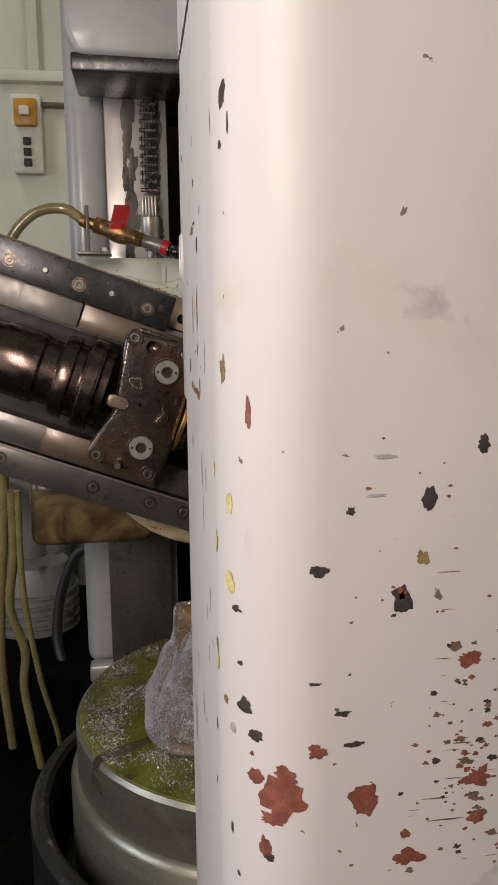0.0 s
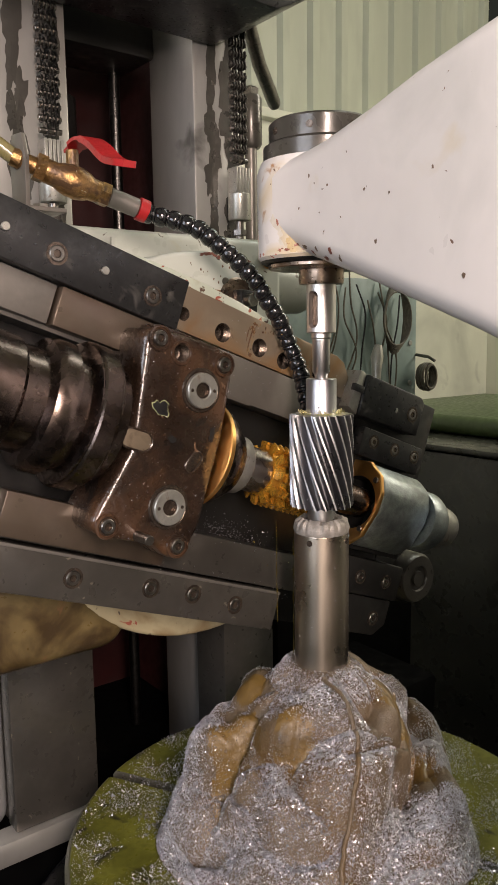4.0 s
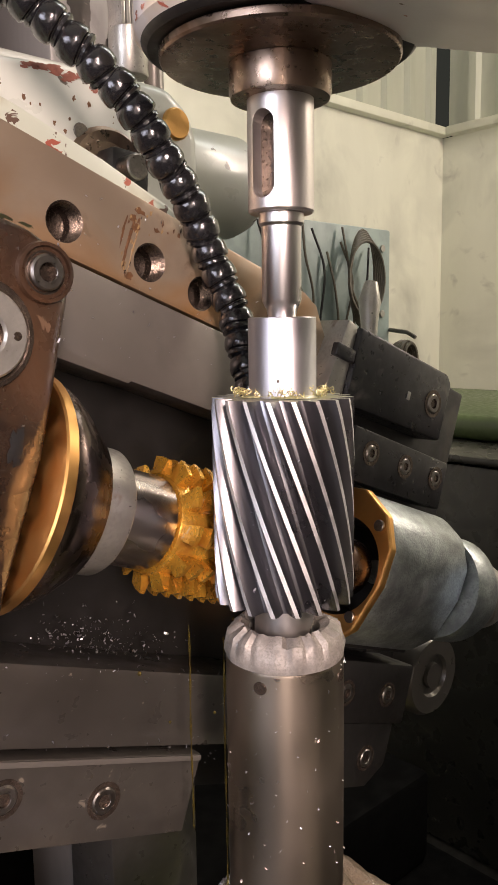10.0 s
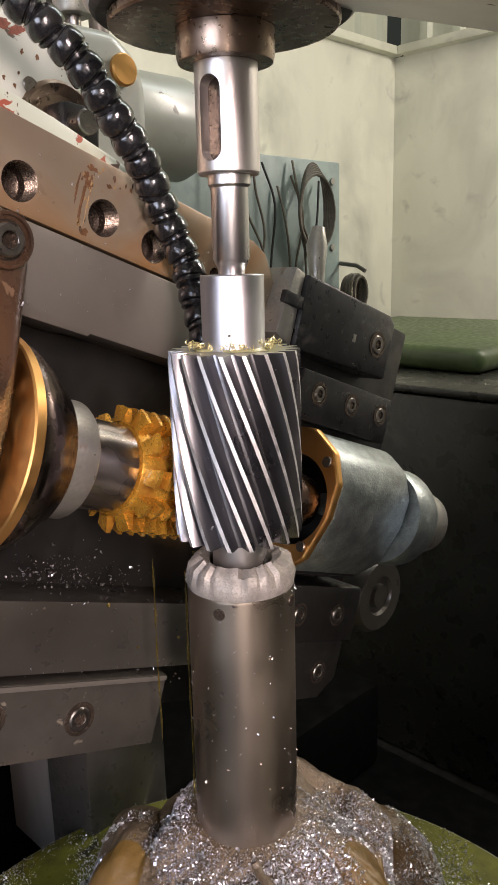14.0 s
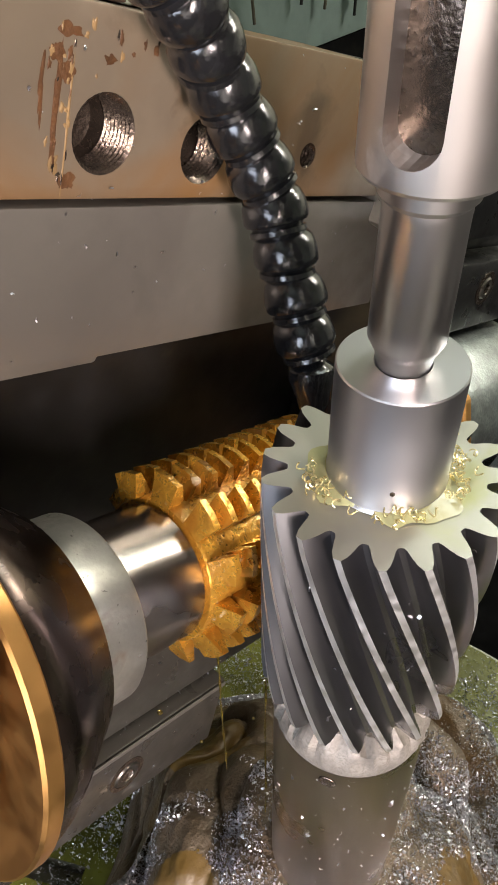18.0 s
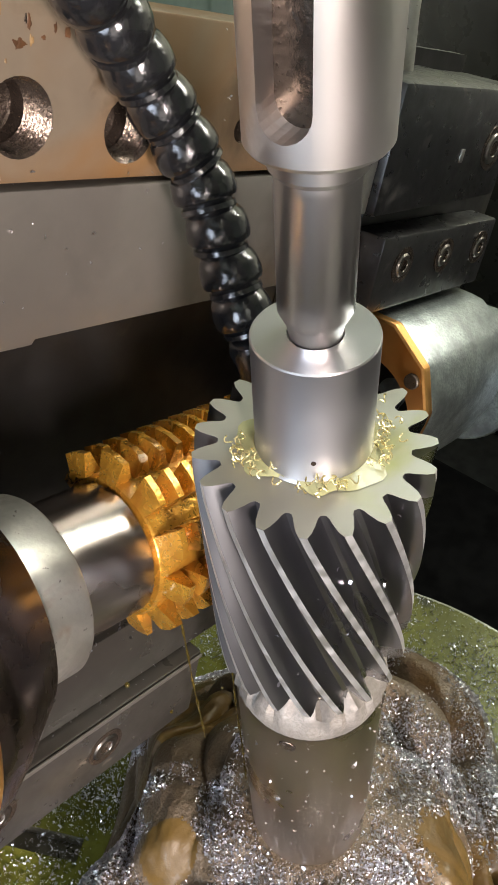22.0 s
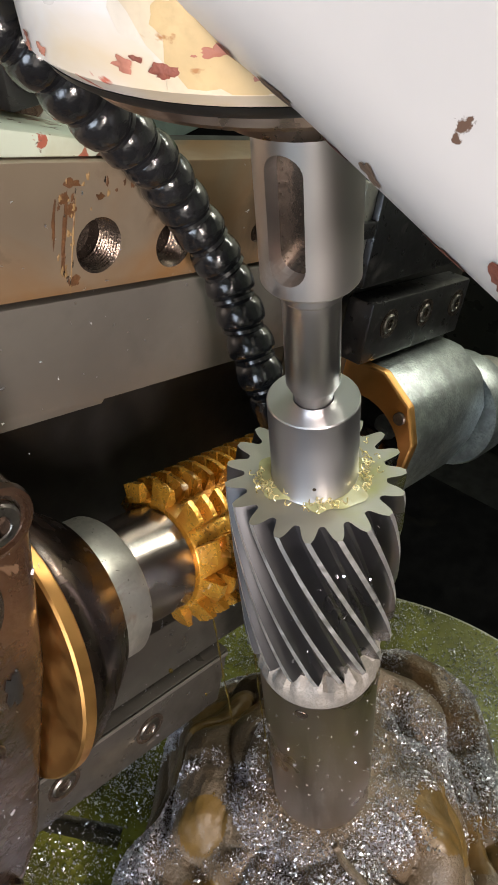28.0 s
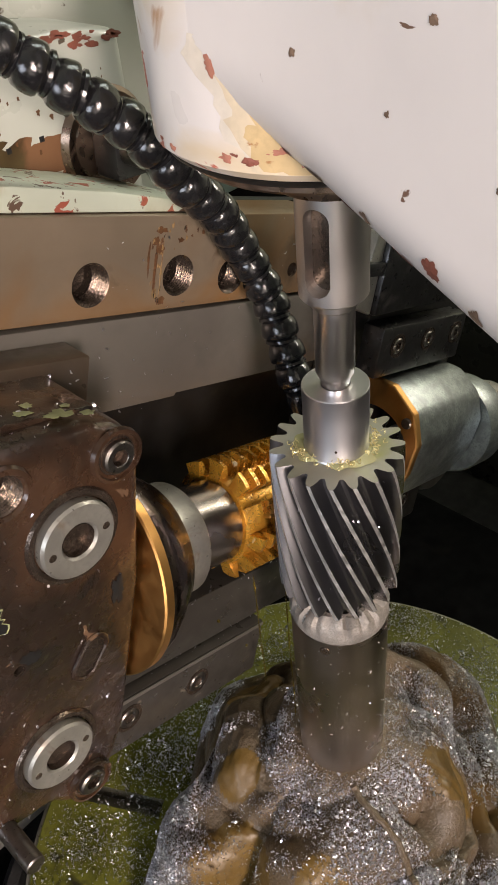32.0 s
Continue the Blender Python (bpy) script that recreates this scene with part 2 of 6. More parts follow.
M_WAY = material("column_way_steel", (0.40, 0.385, 0.36), 0.40, 0.55, 0.15, 5, (1, 1, 0.3), 0.05, (((0.10, 0.095, 0.085), 8, 0.62, 0.1, 0.4),))
M_GREYPAINT = material("grey_machine_paint", (0.36, 0.36, 0.35), 0.36, 0, 0.12, 6, (1, 1, 1), 0.05, (((0.10, 0.09, 0.08), 18, 0.68, 0.05, 0.5),), 0.2)
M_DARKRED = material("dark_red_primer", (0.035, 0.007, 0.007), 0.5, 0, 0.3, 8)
# near-black castings; also carries the shade painted into recess and bore
M_BLACKCAST = material("black_casting", (0.013, 0.012, 0.011), 0.45, 0.1, 0.4, 10, (1, 1, 1), 0.2, (((0.06, 0.05, 0.03), 12, 0.64, 0.1, 0.3),))
M_CHAIN = material("oily_chain_steel", (0.11, 0.105, 0.10), 0.32, 1, 0.3, 90, (1, 1, 1), 0.15)
M_TABLE = material("table_steel", (0.31, 0.295, 0.235), 0.34, 0.8, 0.15, 14, (1, 1, 5), 0.04, (((0.16, 0.155, 0.08), 8, 0.58, 0.2, 0.25),))
M_POOL = material("oil_film_on_table", (0.13, 0.13, 0.022), 0.34, 0.0, 0.4, 18, (1, 1, 1), 0.25, (((0.19, 0.19, 0.035), 9, 0.52, 0.2, 0.2), ((0.03, 0.028, 0.015), 30, 0.6, 0.1, 0.4)), 0.03)
M_POOL.node_tree.nodes["Principled BSDF"].inputs["Specular IOR Level"].default_value = 0.22
M_RAG = material("oil_soaked_rag", (0.135, 0.098, 0.062), 0.46, 0, 0.35, 14, (1, 1, 1), 0.7, (((0.095, 0.052, 0.014), 7, 0.53, 0.12, 0.34), ((0.19, 0.155, 0.12), 40, 0.60, 0.2, 0.65)), 0.15, 30)
M_WET = material("amber_oil_on_cloth", (0.15, 0.088, 0.022), 0.46, 0, 0.35, 20, (1, 1, 1), 0.5, (((0.08, 0.048, 0.016), 16, 0.53, 0.2, 0.36),), 0.05)
M_CHIPS = material("bright_metal_chips", (0.70, 0.69, 0.74), 0.34, 1, 0.25, 200, (1, 1, 1), 0.0)
M_WALL = material("pale_green_wall", (0.68, 0.685, 0.575), 0.6, 0, 0.10, 1.5, (1, 1, 0.4), 0.05, (((0.42, 0.425, 0.36), 2.0, 0.48, 0.3, 0.7), ((0.33, 0.325, 0.28), 6, 0.62, 0.22, 0.7), ((0.30, 0.18, 0.12), 5, 0.76, 0.02, 0.7)))
M_SHEET = material("grey_green_sheeting", (0.47, 0.49, 0.40), 0.5, 0, 0.12, 2, (1, 1, 0.3), 0.05)
M_FLOOR = material("dark_concrete", (0.014, 0.013, 0.012), 0.75, 0, 0.4, 4, (1, 1, 1), 0.2)
M_BLACKTANK = material("black_tank_paint", (0.022, 0.022, 0.018), 0.30, 0, 0.4, 4, (1, 1, 1), 0.1, (((0.014, 0.012, 0.008), 6, 0.66, 0.1, 0.6),))
# near-black: the deep shade low behind the table is put into this colour
M_LEDGE = material("near_black_paint", (0.002, 0.002, 0.002), 0.8, 0, 0.4, 6, (1, 1, 1), 0.2, (((0.008, 0.007, 0.005), 8, 0.66, 0.1, 0.8),))
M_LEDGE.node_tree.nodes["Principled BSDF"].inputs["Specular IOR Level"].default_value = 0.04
# dirt-stained machine grey, darkened for the dim corner of pump and gearbox
M_DIMGREY = material("dim_dirty_grey_paint", (0.16, 0.16, 0.15), 0.45, 0, 0.2, 8, (1, 1, 1), 0.05, (((0.05, 0.045, 0.04), 14, 0.6, 0.1, 0.5),))
M_PANEL = material("blue_green_panel", (0.22, 0.29, 0.27), 0.45, 0, 0.2, 8, (1, 1, 1), 0.1)
M_WIRE = material("tan_wire", (0.12, 0.105, 0.075), 0.5, 0, 0.3, 40)
M_CREAM = material("cream_plastic", (0.62, 0.60, 0.52), 0.45, 0, 0.08, 30)
M_AMBER = material("amber_plastic", (0.50, 0.22, 0.02), 0.35, 0, 0.15, 30)
M_BLACKRUBBER = material("black_rubber", (0.015, 0.015, 0.015), 0.5, 0, 0.3, 30)
M_CLEARHOSE = material("yellowed_clear_hose", (0.20, 0.17, 0.075), 0.25, 0, 0.2, 30, (1, 1, 1), 0.05, (), 0.4)
M_GREENLAMP = material("mossy_green_paint", (0.055, 0.085, 0.03), 0.45, 0, 0.3, 10)
M_TEAL = material("teal_paint", (0.05, 0.45, 0.32), 0.4, 0, 0.15, 10)

oil = bpy.data.materials.new("dripping_oil")
oil.use_nodes = True
ob_ = oil.node_tree.nodes["Principled BSDF"]
ob_.inputs["Base Color"].default_value = (0.72, 0.56, 0.14, 1)
ob_.inputs["Roughness"].default_value = 0.12
ob_.inputs["Transmission Weight"].default_value = 0.96
ob_.inputs["IOR"].default_value = 1.45
M_DRIP = oil

# ---- mesh tools ----
rng = random.Random(11)
HEAD = pose(0, 0.073, 1.128, 0, 20, 0)   # hob head: x along the hob axis, y away from the operator, z across the slide
ALONG = pose(0, 0, 0, 0, 90, 0)          # turns a lathe axis to x
FACING = pose(0, 0, 0, 90, 0, 0)         # turns a lathe axis to -y


def at(x, y, z):
    return Matrix.Translation((x, y, z))


def thing(name, where, label, category, group="", kind=""):
    ob = new(name)
    ob.location = where
    ob.empty_display_size = 0.02
    return tagged(ob, label, category, group, kind)


def part(name, bm, mat, parent=None, label="", smooth=35):
    """Links a bmesh, in world metres, as one mesh object, under a thing or under a part."""
    bmesh.ops.recalc_face_normals(bm, faces=bm.faces)
    me = bpy.data.meshes.new(name)
    if smooth:
        for f in bm.faces:
            f.smooth = True
        lim = radians(smooth)
        for e in bm.edges:
            if len(e.link_faces) == 2 and e.calc_face_angle(0) > lim:
                e.smooth = False
    bm.to_mesh(me)
    bm.free()
    for m in (mat if isinstance(mat, (list, tuple)) else (mat,)):
        me.materials.append(m)
    ob = new(name, me)
    if parent is not None:
        ob.parent = parent
        if parent.type == "EMPTY":
            ob.matrix_parent_inverse = Matrix.Translation(parent.location).inverted()
    return tagged(ob, label)


def lathe(prof, m=Matrix(), seg=48, bm=None):
    """Turns (radius, height) pairs about the local z axis."""
    bm = bm or bmesh.new()
    rings = []
    for r, z in prof:
        if r < 1e-6:
            rings.append([bm.verts.new(m @ Vector((0, 0, z)))])
        else:
            rings.append([bm.verts.new(m @ Vector((r * math.cos(2 * math.pi * k / seg), r * math.sin(2 * math.pi * k / seg), z))) for k in range(seg)])
    for a, b in zip(rings, rings[1:]):
        for k in range(seg):
            j = (k + 1) % seg
            if len(a) == 1 and len(b) == 1:
                continue
            if len(a) == 1:
                bm.faces.new((a[0], b[k], b[j]))
            elif len(b) == 1:
                bm.faces.new((a[k], a[j], b[0]))
            else:
                bm.faces.new((a[k], a[j], b[j], b[k]))
    return bm


def rod(r, z0, z1, m=Matrix(), seg=32, ch=None, bm=None, bore=0.0):
    """A solid bar along local z with broken edges; bore: the radius of a hole through it."""
    ch = min(0.12 * r, 0.0015) if ch is None else ch
    prof = [(r - ch, z0), (r, z0 + ch), (r, z1 - ch), (r - ch, z1)]
    if bore:
        prof = [(bore, z0)] + prof + [(bore, z1), (bore, z0)]
    else:
        prof = [(0, z0)] + prof + [(0, z1)]
    return lathe(prof, m, seg, bm)


def bar(lo, hi, m=Matrix(), bevel=0.0015, bm=None, seg=2):
    own = bmesh.new()
    c = [(a + b) / 2 for a, b in zip(lo, hi)]
    s = [abs(b - a) for a, b in zip(lo, hi)]
    bmesh.ops.create_cube(own, size=1, matrix=Matrix.Translation(c) @ Matrix.Diagonal((*s, 1)))
    if bevel:
        bmesh.ops.bevel(own, geom=own.edges[:], offset=min(bevel, 0.45 * min(s)), segments=seg, affect="EDGES", profile=0.5)
    return join(own, m, bm)


def join(own, m, bm):
    bmesh.ops.transform(own, matrix=m, verts=own.verts)
    if bm is None:
        return own
    vs = {v: bm.verts.new(v.co) for v in own.verts}
    for f in own.faces:
        bm.faces.new([vs[v] for v in f.verts])
    own.free()
    return bm


def prism(poly, d0, d1, m=Matrix(), bevel=0.0015, bm=None, seg=2):
    """Extrudes a polygon of local (x, z) pairs from y = d0 to d1."""
    own = bmesh.new()
    a = [own.verts.new((x, d0, z)) for x, z in poly]
    b = [own.verts.new((x, d1, z)) for x, z in poly]
    own.faces.new(a)
    own.faces.new(b[::-1])
    for k in range(len(a)):
        j = (k + 1) % len(a)
        own.faces.new((a[k], b[k], b[j], a[j]))
    bmesh.ops.recalc_face_normals(own, faces=own.faces)
    if bevel:
        bmesh.ops.bevel(own, geom=own.edges[:], offset=bevel, segments=seg, affect="EDGES", profile=0.5)
    return join(own, m, bm)


def smooth_line(pts, n):
    """A Catmull-Rom curve through the points, n steps to a span."""
    p = [Vector(q) for q in pts]
    p = [2 * p[0] - p[1]] + p + [2 * p[-1] - p[-2]]
    out = []
    for k in range(1, len(p) - 2):
        for s in range(n):
            t = s / n
            out.append(0.5 * (2 * p[k] + (p[k + 1] - p[k - 1]) * t + (2 * p[k - 1] - 5 * p[k] + 4 * p[k + 1] - p[k + 2]) * t * t + (3 * p[k] - p[k - 1] - 3 * p[k + 1] + p[k + 2]) * t ** 3))
    return out + [p[-2]]


def sweep(pts, r, seg=10, bm=None):
    """A tube of radius r (a number, or one for each point) along the points."""
    bm = bm or bmesh.new()
    rings = []
    side = None
    for k, q in enumerate(pts):
        way = (pts[min(k + 1, len(pts) - 1)] - pts[max(k - 1, 0)]).normalized()
        if side is None:
            side = way.orthogonal().normalized()
        side = (side - way * side.dot(way)).normalized()
        up = way.cross(side)
        rr = r[k] if isinstance(r, list) else r
        rings.append([bm.verts.new(q + rr * (math.cos(2 * math.pi * j / seg) * side + math.sin(2 * math.pi * j / seg) * up)) for j in range(seg)])
    for a, b in zip(rings, rings[1:]):
        for j in range(seg):
            i = (j + 1) % seg
            bm.faces.new((a[j], a[i], b[i], b[j]))
    bm.faces.new(rings[0][::-1])
    bm.faces.new(rings[-1])
    return bm


def aim(p, q):
    """A frame at p whose z axis points to q."""
    return Matrix.Translation(p) @ (Vector(q) - Vector(p)).to_track_quat("Z", "Y").to_matrix().to_4x4()


def cap_screw(parent, m, r=0.008, proud=0.003, name="screw"):
    """A socket screw in a counterbore, facing local -y at m."""
    f = m @ FACING
    head = part(name, lathe([(r, 0), (r, proud - 0.001), (r - 0.001, proud), (0.55 * r, proud), (0.5 * r, proud - 0.0005)], f, 24), M_SCREW, parent)
    part("socket", lathe([(0.55 * r, proud - 0.0002), (0.52 * r, proud - 0.004 if proud > 0.004 else 0.0003), (0, proud - 0.004 if proud > 0.004 else 0.0003)], f, 6), M_HOLE, head)
    part("washer_ring", lathe([(r + 0.0035, 0), (r + 0.0035, 0.0006), (r + 0.0005, 0.0006), (r + 0.0005, 0)], f, 24), M_HOLE, head)
    return head


def bore(parent, m, r, depth=0.016, name="tapped_hole"):
    """The threaded lining of a hole, facing local -y at m."""
    prof = [(r, -0.0003)]
    for k in range(8):
        prof += [(r * 0.90, -0.0012 - 0.0018 * k), (r, -0.0021 - 0.0018 * k)]
    return part(name, lathe(prof + [(r * 0.85, -depth), (0, -depth - 0.004)], m @ FACING, 28), M_HOLE, parent)


def carve(ob, cutter):
    """Cuts the cutter's volume out of ob's mesh."""
    me = bpy.data.meshes.new("cutter")
    bmesh.ops.recalc_face_normals(cutter, faces=cutter.faces)
    cutter.to_mesh(me)
    cutter.free()
    tool = new("cutter", me)
    mod = ob.modifiers.new("cut", "BOOLEAN")
    mod.object, mod.operation, mod.solver = tool, "DIFFERENCE", "EXACT"
    bpy.context.view_layer.update()
    done = bpy.data.meshes.new_from_object(ob.evaluated_get(bpy.context.evaluated_depsgraph_get()))
    ob.modifiers.clear()
    ob.data = done
    bpy.data.objects.remove(tool)
    return ob



def blot(k, seed):
    """An uneven radius for the outline of a flaked spot."""
    a = k * 0.2244
    return 0.85 + 0.55 * noise.noise(Vector((1.3 * math.cos(a), 1.3 * math.sin(a), 97 * seed))) + 0.35 * noise.noise(Vector((4 * math.cos(a), 4 * math.sin(a), 41 * seed)))


def decal(name, place, w, h, seed, mat, parent, lift=0.0004):
    """A flaked or stained spot on a surface; place(a, b, lift) maps flat offsets onto it."""
    bm = bmesh.new()
    c = bm.verts.new(place(0, 0, lift))
    mid = [bm.verts.new(place(0.25 * w * blot(k, seed) * math.cos(k * 0.2244), 0.25 * h * blot(k, seed) * math.sin(k * 0.2244), lift)) for k in range(28)]
    edge = [bm.verts.new(place(0.55 * w * blot(k, seed) * math.cos(k * 0.2244), 0.55 * h * blot(k, seed) * math.sin(k * 0.2244), lift * 0.6)) for k in range(28)]
    for k in range(28):
        j = (k + 1) % 28
        bm.faces.new((c, mid[k], mid[j]))
        bm.faces.new((mid[k], edge[k], edge[j], mid[j]))
    return part(name, bm, mat, parent)


# ---- setting ----
def plain(name, bm, mat, label, category):
    return tagged(part(name, bm, mat), label, category, "", "structure")


plain("floor", bar((-4, -4, -0.1), (4.4, 3.2, 0.0), bevel=0), M_FLOOR, "dark oily concrete workshop floor under the machine", "floor")
plain("wall_north", bar((-4, 2.2, 0), (3.42, 2.3, 2.30), bevel=0), M_WALL, "pale green painted lower workshop wall", "wall")
plain("wall_east", bar((3.42, -4, 0), (3.52, 2.3, 2.30), bevel=0), M_WALL, "pale green painted side wall of the workshop", "wall")
plain("wall_south", bar((-4, -4, 0), (3.42, -3.9, 3.5), bevel=0), M_SHEET, "plain grey wall behind the operator", "wall")
plain("wall_west", bar((-4.1, -4, 0), (-4, 2.3, 3.5), bevel=0), M_SHEET, "plain grey side wall of the workshop", "wall")
plain("ceiling", bar((-4.1, -4, 3.5), (3.6, 2.5, 3.6), bevel=0), M_SHEET, "plain dim sheet roof of the workshop", "ceiling")
plain("trim", bar((-4, 2.15, 2.30), (3.42, 2.32, 2.345), bevel=0.01), M_WALL, "pale ledge on top of the lower wall", "ledge")
plain("trim_side", bar((3.36, -4, 2.30), (3.54, 2.15, 2.345), bevel=0.01), M_WALL, "pale ledge on top of the side wall", "ledge")


def corrugated(name, p, q, label):
    """Upright ribbed sheeting from p to q, above the ledge."""
    sheet = thing(name, (*p, 2.345), label, "cladding", "", "structure")
    way = Vector((*q, 0)) - Vector((*p, 0))
    n = int(way.length / 0.19)
    side = Vector((way.y, -way.x, 0)).normalized()
    for k in range(n):
        a = Vector((*p, 0)) + way * k / n
        w = way / n
        poly = [a, a + 0.62 * w, a + 0.70 * w + 0.028 * side, a + 0.92 * w + 0.028 * side, a + w]
        bm = bmesh.new()
        lowv = [bm.verts.new(v + Vector((0, 0, 2.345))) for v in poly]
        topv = [bm.verts.new(v + Vector((0, 0, 3.5))) for v in poly]
        back = [bm.verts.new(v - 0.02 * side + Vector((0, 0, h))) for v in (poly[0], poly[-1]) for h in (2.345, 3.5)]
        for j in range(4):
            bm.faces.new((lowv[j], lowv[j + 1], topv[j + 1], topv[j]))
        bm.faces.new((back[0], back[2], back[3], back[1]))
        part("panel", bm, M_SHEET, sheet, smooth=0)


corrugated("wall_north_cladding", (-4, 2.27), (3.42, 2.27), "grey-green ribbed metal sheeting above the wall")
corrugated("wall_east_cladding", (3.47, 2.2), (3.47, -3.9), "grey-green ribbed metal sheeting above the side wall")

# ---- hobbing machine: bed, column, carriage ----
bed = thing("machine_bed", (0.1, 0.2, 0), "near-black cast-iron bed of the gear hobbing machine", "machine bed")
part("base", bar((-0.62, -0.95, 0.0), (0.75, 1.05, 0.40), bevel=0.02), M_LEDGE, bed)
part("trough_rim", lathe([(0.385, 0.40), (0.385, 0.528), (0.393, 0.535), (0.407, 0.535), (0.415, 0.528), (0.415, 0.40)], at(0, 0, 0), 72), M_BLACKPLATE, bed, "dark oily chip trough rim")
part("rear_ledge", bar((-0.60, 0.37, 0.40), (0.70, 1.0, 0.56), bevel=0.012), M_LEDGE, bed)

column = thing("main_column", (0, 0.6, 0.56), "grey machine column with two upright steel ways", "machine column")
wl = part("way", bar((-0.262, 0.385, 0.56), (-0.136, 0.52, 2.05), bevel=0.004), M_WAY, column, "worn bright upright way")
wr = part("way", bar((0.080, 0.385, 0.56), (0.178, 0.52, 2.05), bevel=0.004), M_WAY, column, "worn bright upright way")
part("flank", prism([(-0.345, 0.56), (-0.262, 0.56), (-0.262, 2.05), (-0.345, 2.05)], 0.43, 0.95, bevel=0.03, seg=5), M_GREYPAINT, column, "glossy grey rounded column flank")
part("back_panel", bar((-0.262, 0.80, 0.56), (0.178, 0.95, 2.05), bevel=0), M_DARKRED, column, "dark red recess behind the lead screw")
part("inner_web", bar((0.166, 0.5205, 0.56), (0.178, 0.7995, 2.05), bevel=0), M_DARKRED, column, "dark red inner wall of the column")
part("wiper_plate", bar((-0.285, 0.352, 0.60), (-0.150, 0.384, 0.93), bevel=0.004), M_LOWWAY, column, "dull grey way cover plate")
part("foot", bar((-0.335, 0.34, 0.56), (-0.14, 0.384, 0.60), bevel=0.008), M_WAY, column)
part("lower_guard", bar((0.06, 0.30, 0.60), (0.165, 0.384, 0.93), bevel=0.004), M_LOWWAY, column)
part("crossbeam", bar((-0.136, 0.50, 1.79), (0.08, 0.62, 1.90), bevel=0.006), M_BLACKCAST, column)

ls = thing("lead_screw", (-0.06, 0.62, 0.56), "dark vertical feed screw inside the machine column", "lead screw")
part("shaft", rod(0.020, 0.56, 1.80, at(-0.062, 0.62, 0), 24), M_SCREW, ls)
part("coupling", rod(0.046, 1.645, 1.735, at(-0.062, 0.62, 0), 32), M_BLACKCAST, ls)
part("collar", rod(0.030, 1.615, 1.645, at(-0.062, 0.62, 0), 32), M_CHAIN, ls)
part("guide_rod", rod(0.010, 0.56, 1.80, at(0.055, 0.60, 0), 16), M_CHAIN, ls)

cross = thing("top_bracket", (-0.05, 0.4, 1.80), "grey painted cross housing over the column ways", "machine housing")
part("body", prism([(-0.30, 1.815), (0.10, 1.805), (0.155, 1.825), (0.165, 1.87), (0.140, 2.06), (-0.32, 2.06), (-0.32, 1.86)], 0.20, 0.384, bevel=0.014, seg=4), M_GREYPAINT, cross)
part("drip_lip", prism([(-0.31, 1.79), (0.11, 1.785), (0.166, 1.812), (0.166, 1.83), (0.105, 1.812), (-0.31, 1.822)], 0.205, 0.38, bevel=0.005), M_BLACKPLATE, cross, "black lower lip")
part("overhang", prism([(-0.26, 1.985), (0.05, 1.965), (0.10, 2.02), (0.10, 2.06), (-0.26, 2.06)], 0.08, 0.198, bevel=0.008), M_BLACKCAST, cross)
hand = thing("clamp_lever", (0.16, 0.35, 1.83), "straight dark steel clamping bar with a worn end", "lever")
part("lever_bar", sweep([Vector((0.165, 0.36, 1.852)), Vector((0.25, 0.43, 1.80)), Vector((0.335, 0.492, 1.762)), Vector((0.342, 0.497, 1.757))], [0.012, 0.0125, 0.013, 0.010], 16), M_SCREW, hand)


for x0, way in ((0.116, wr), (0.150, wr), (-0.212, wl), (-0.160, wl)):
    for k in range(9):
        x1, z1 = x0 + rng.uniform(-0.006, 0.006), 1.44 + 0.045 * k + rng.uniform(-0.01, 0.01)
        decal("grease_smear", lambda a, b, lift: Vector((max(-0.260, min(0.175, x1 + a)), 0.385 - lift, z1 + b)), rng.uniform(0.018, 0.032), rng.uniform(0.06, 0.10), 0.39 * k + x0, M_LOWWAY, way, 0.0003 + 0.0001 * k)


def chain(x, y, z_top, z_end, group):
    """A triplex counterweight chain that hangs down to a forked anchor."""
    c = thing("lifting_chain", (x, y, z_end), "oily black triplex roller chain on a forked anchor", "chain", group)
    n = int((z_top - z_end - 0.11) / 0.0165)
    for k in range(n):
        z = z_top - 0.0165 * k
        wide = k % 2
        for j in range(-2, 3):
            if (j % 2 == 0) == bool(wide):
                continue
            part("link_plate", prism([(-0.0065, -0.014), (0.0065, -0.014), (0.0075, -0.008), (0.005, 0), (0.0075, 0.008), (0.0065, 0.014), (-0.0065, 0.014), (-0.0075, 0.008), (-0.005, 0), (-0.0075, -0.008)], -0.0012, 0.0012, at(x + 0.0058 * j, y, z) @ pose(0, 0, 0, 0, 0, 90), 0), M_CHAIN, c, smooth=0)
        part("pin", rod(0.0042, -0.0165, 0.0165, at(x, y, z - 0.008) @ ALONG, 10), M_SCREW, c)
    zz = z_top - 0.0165 * n
    bm = bmesh.new()
    for j in range(-2, 3):
        bar((x + 0.0062 * j - 0.0022, y - 0.012, zz - 0.045), (x + 0.0062 * j + 0.0022, y + 0.012, zz - 0.004), bevel=0.0008, bm=bm)
    part("fork", bm, M_RING, c, "grey steel fork")
    part("anchor_block", lathe([(0, zz - 0.088), (0.018, zz - 0.088), (0.019, zz - 0.086), (0.019, zz - 0.046), (0.018, zz - 0.045), (0, zz - 0.045)], at(x, y, 0), 24), M_RING, c)
    part("stud", rod(0.007, zz - 0.15, zz - 0.088, at(x, y, 0), 14), M_SCREW, c)
    part("lock_nut", lathe([(0, zz - 0.112), (0.012, zz - 0.112), (0.012, zz - 0.103), (0, zz - 0.103)], at(x, y, 0), 6), M_SCREW, c)
    part("lock_nut", lathe([(0, zz - 0.150), (0.011, zz - 0.150), (0.011, zz - 0.141), (0, zz - 0.141)], at(x, y, 0), 6), M_SCREW, c)


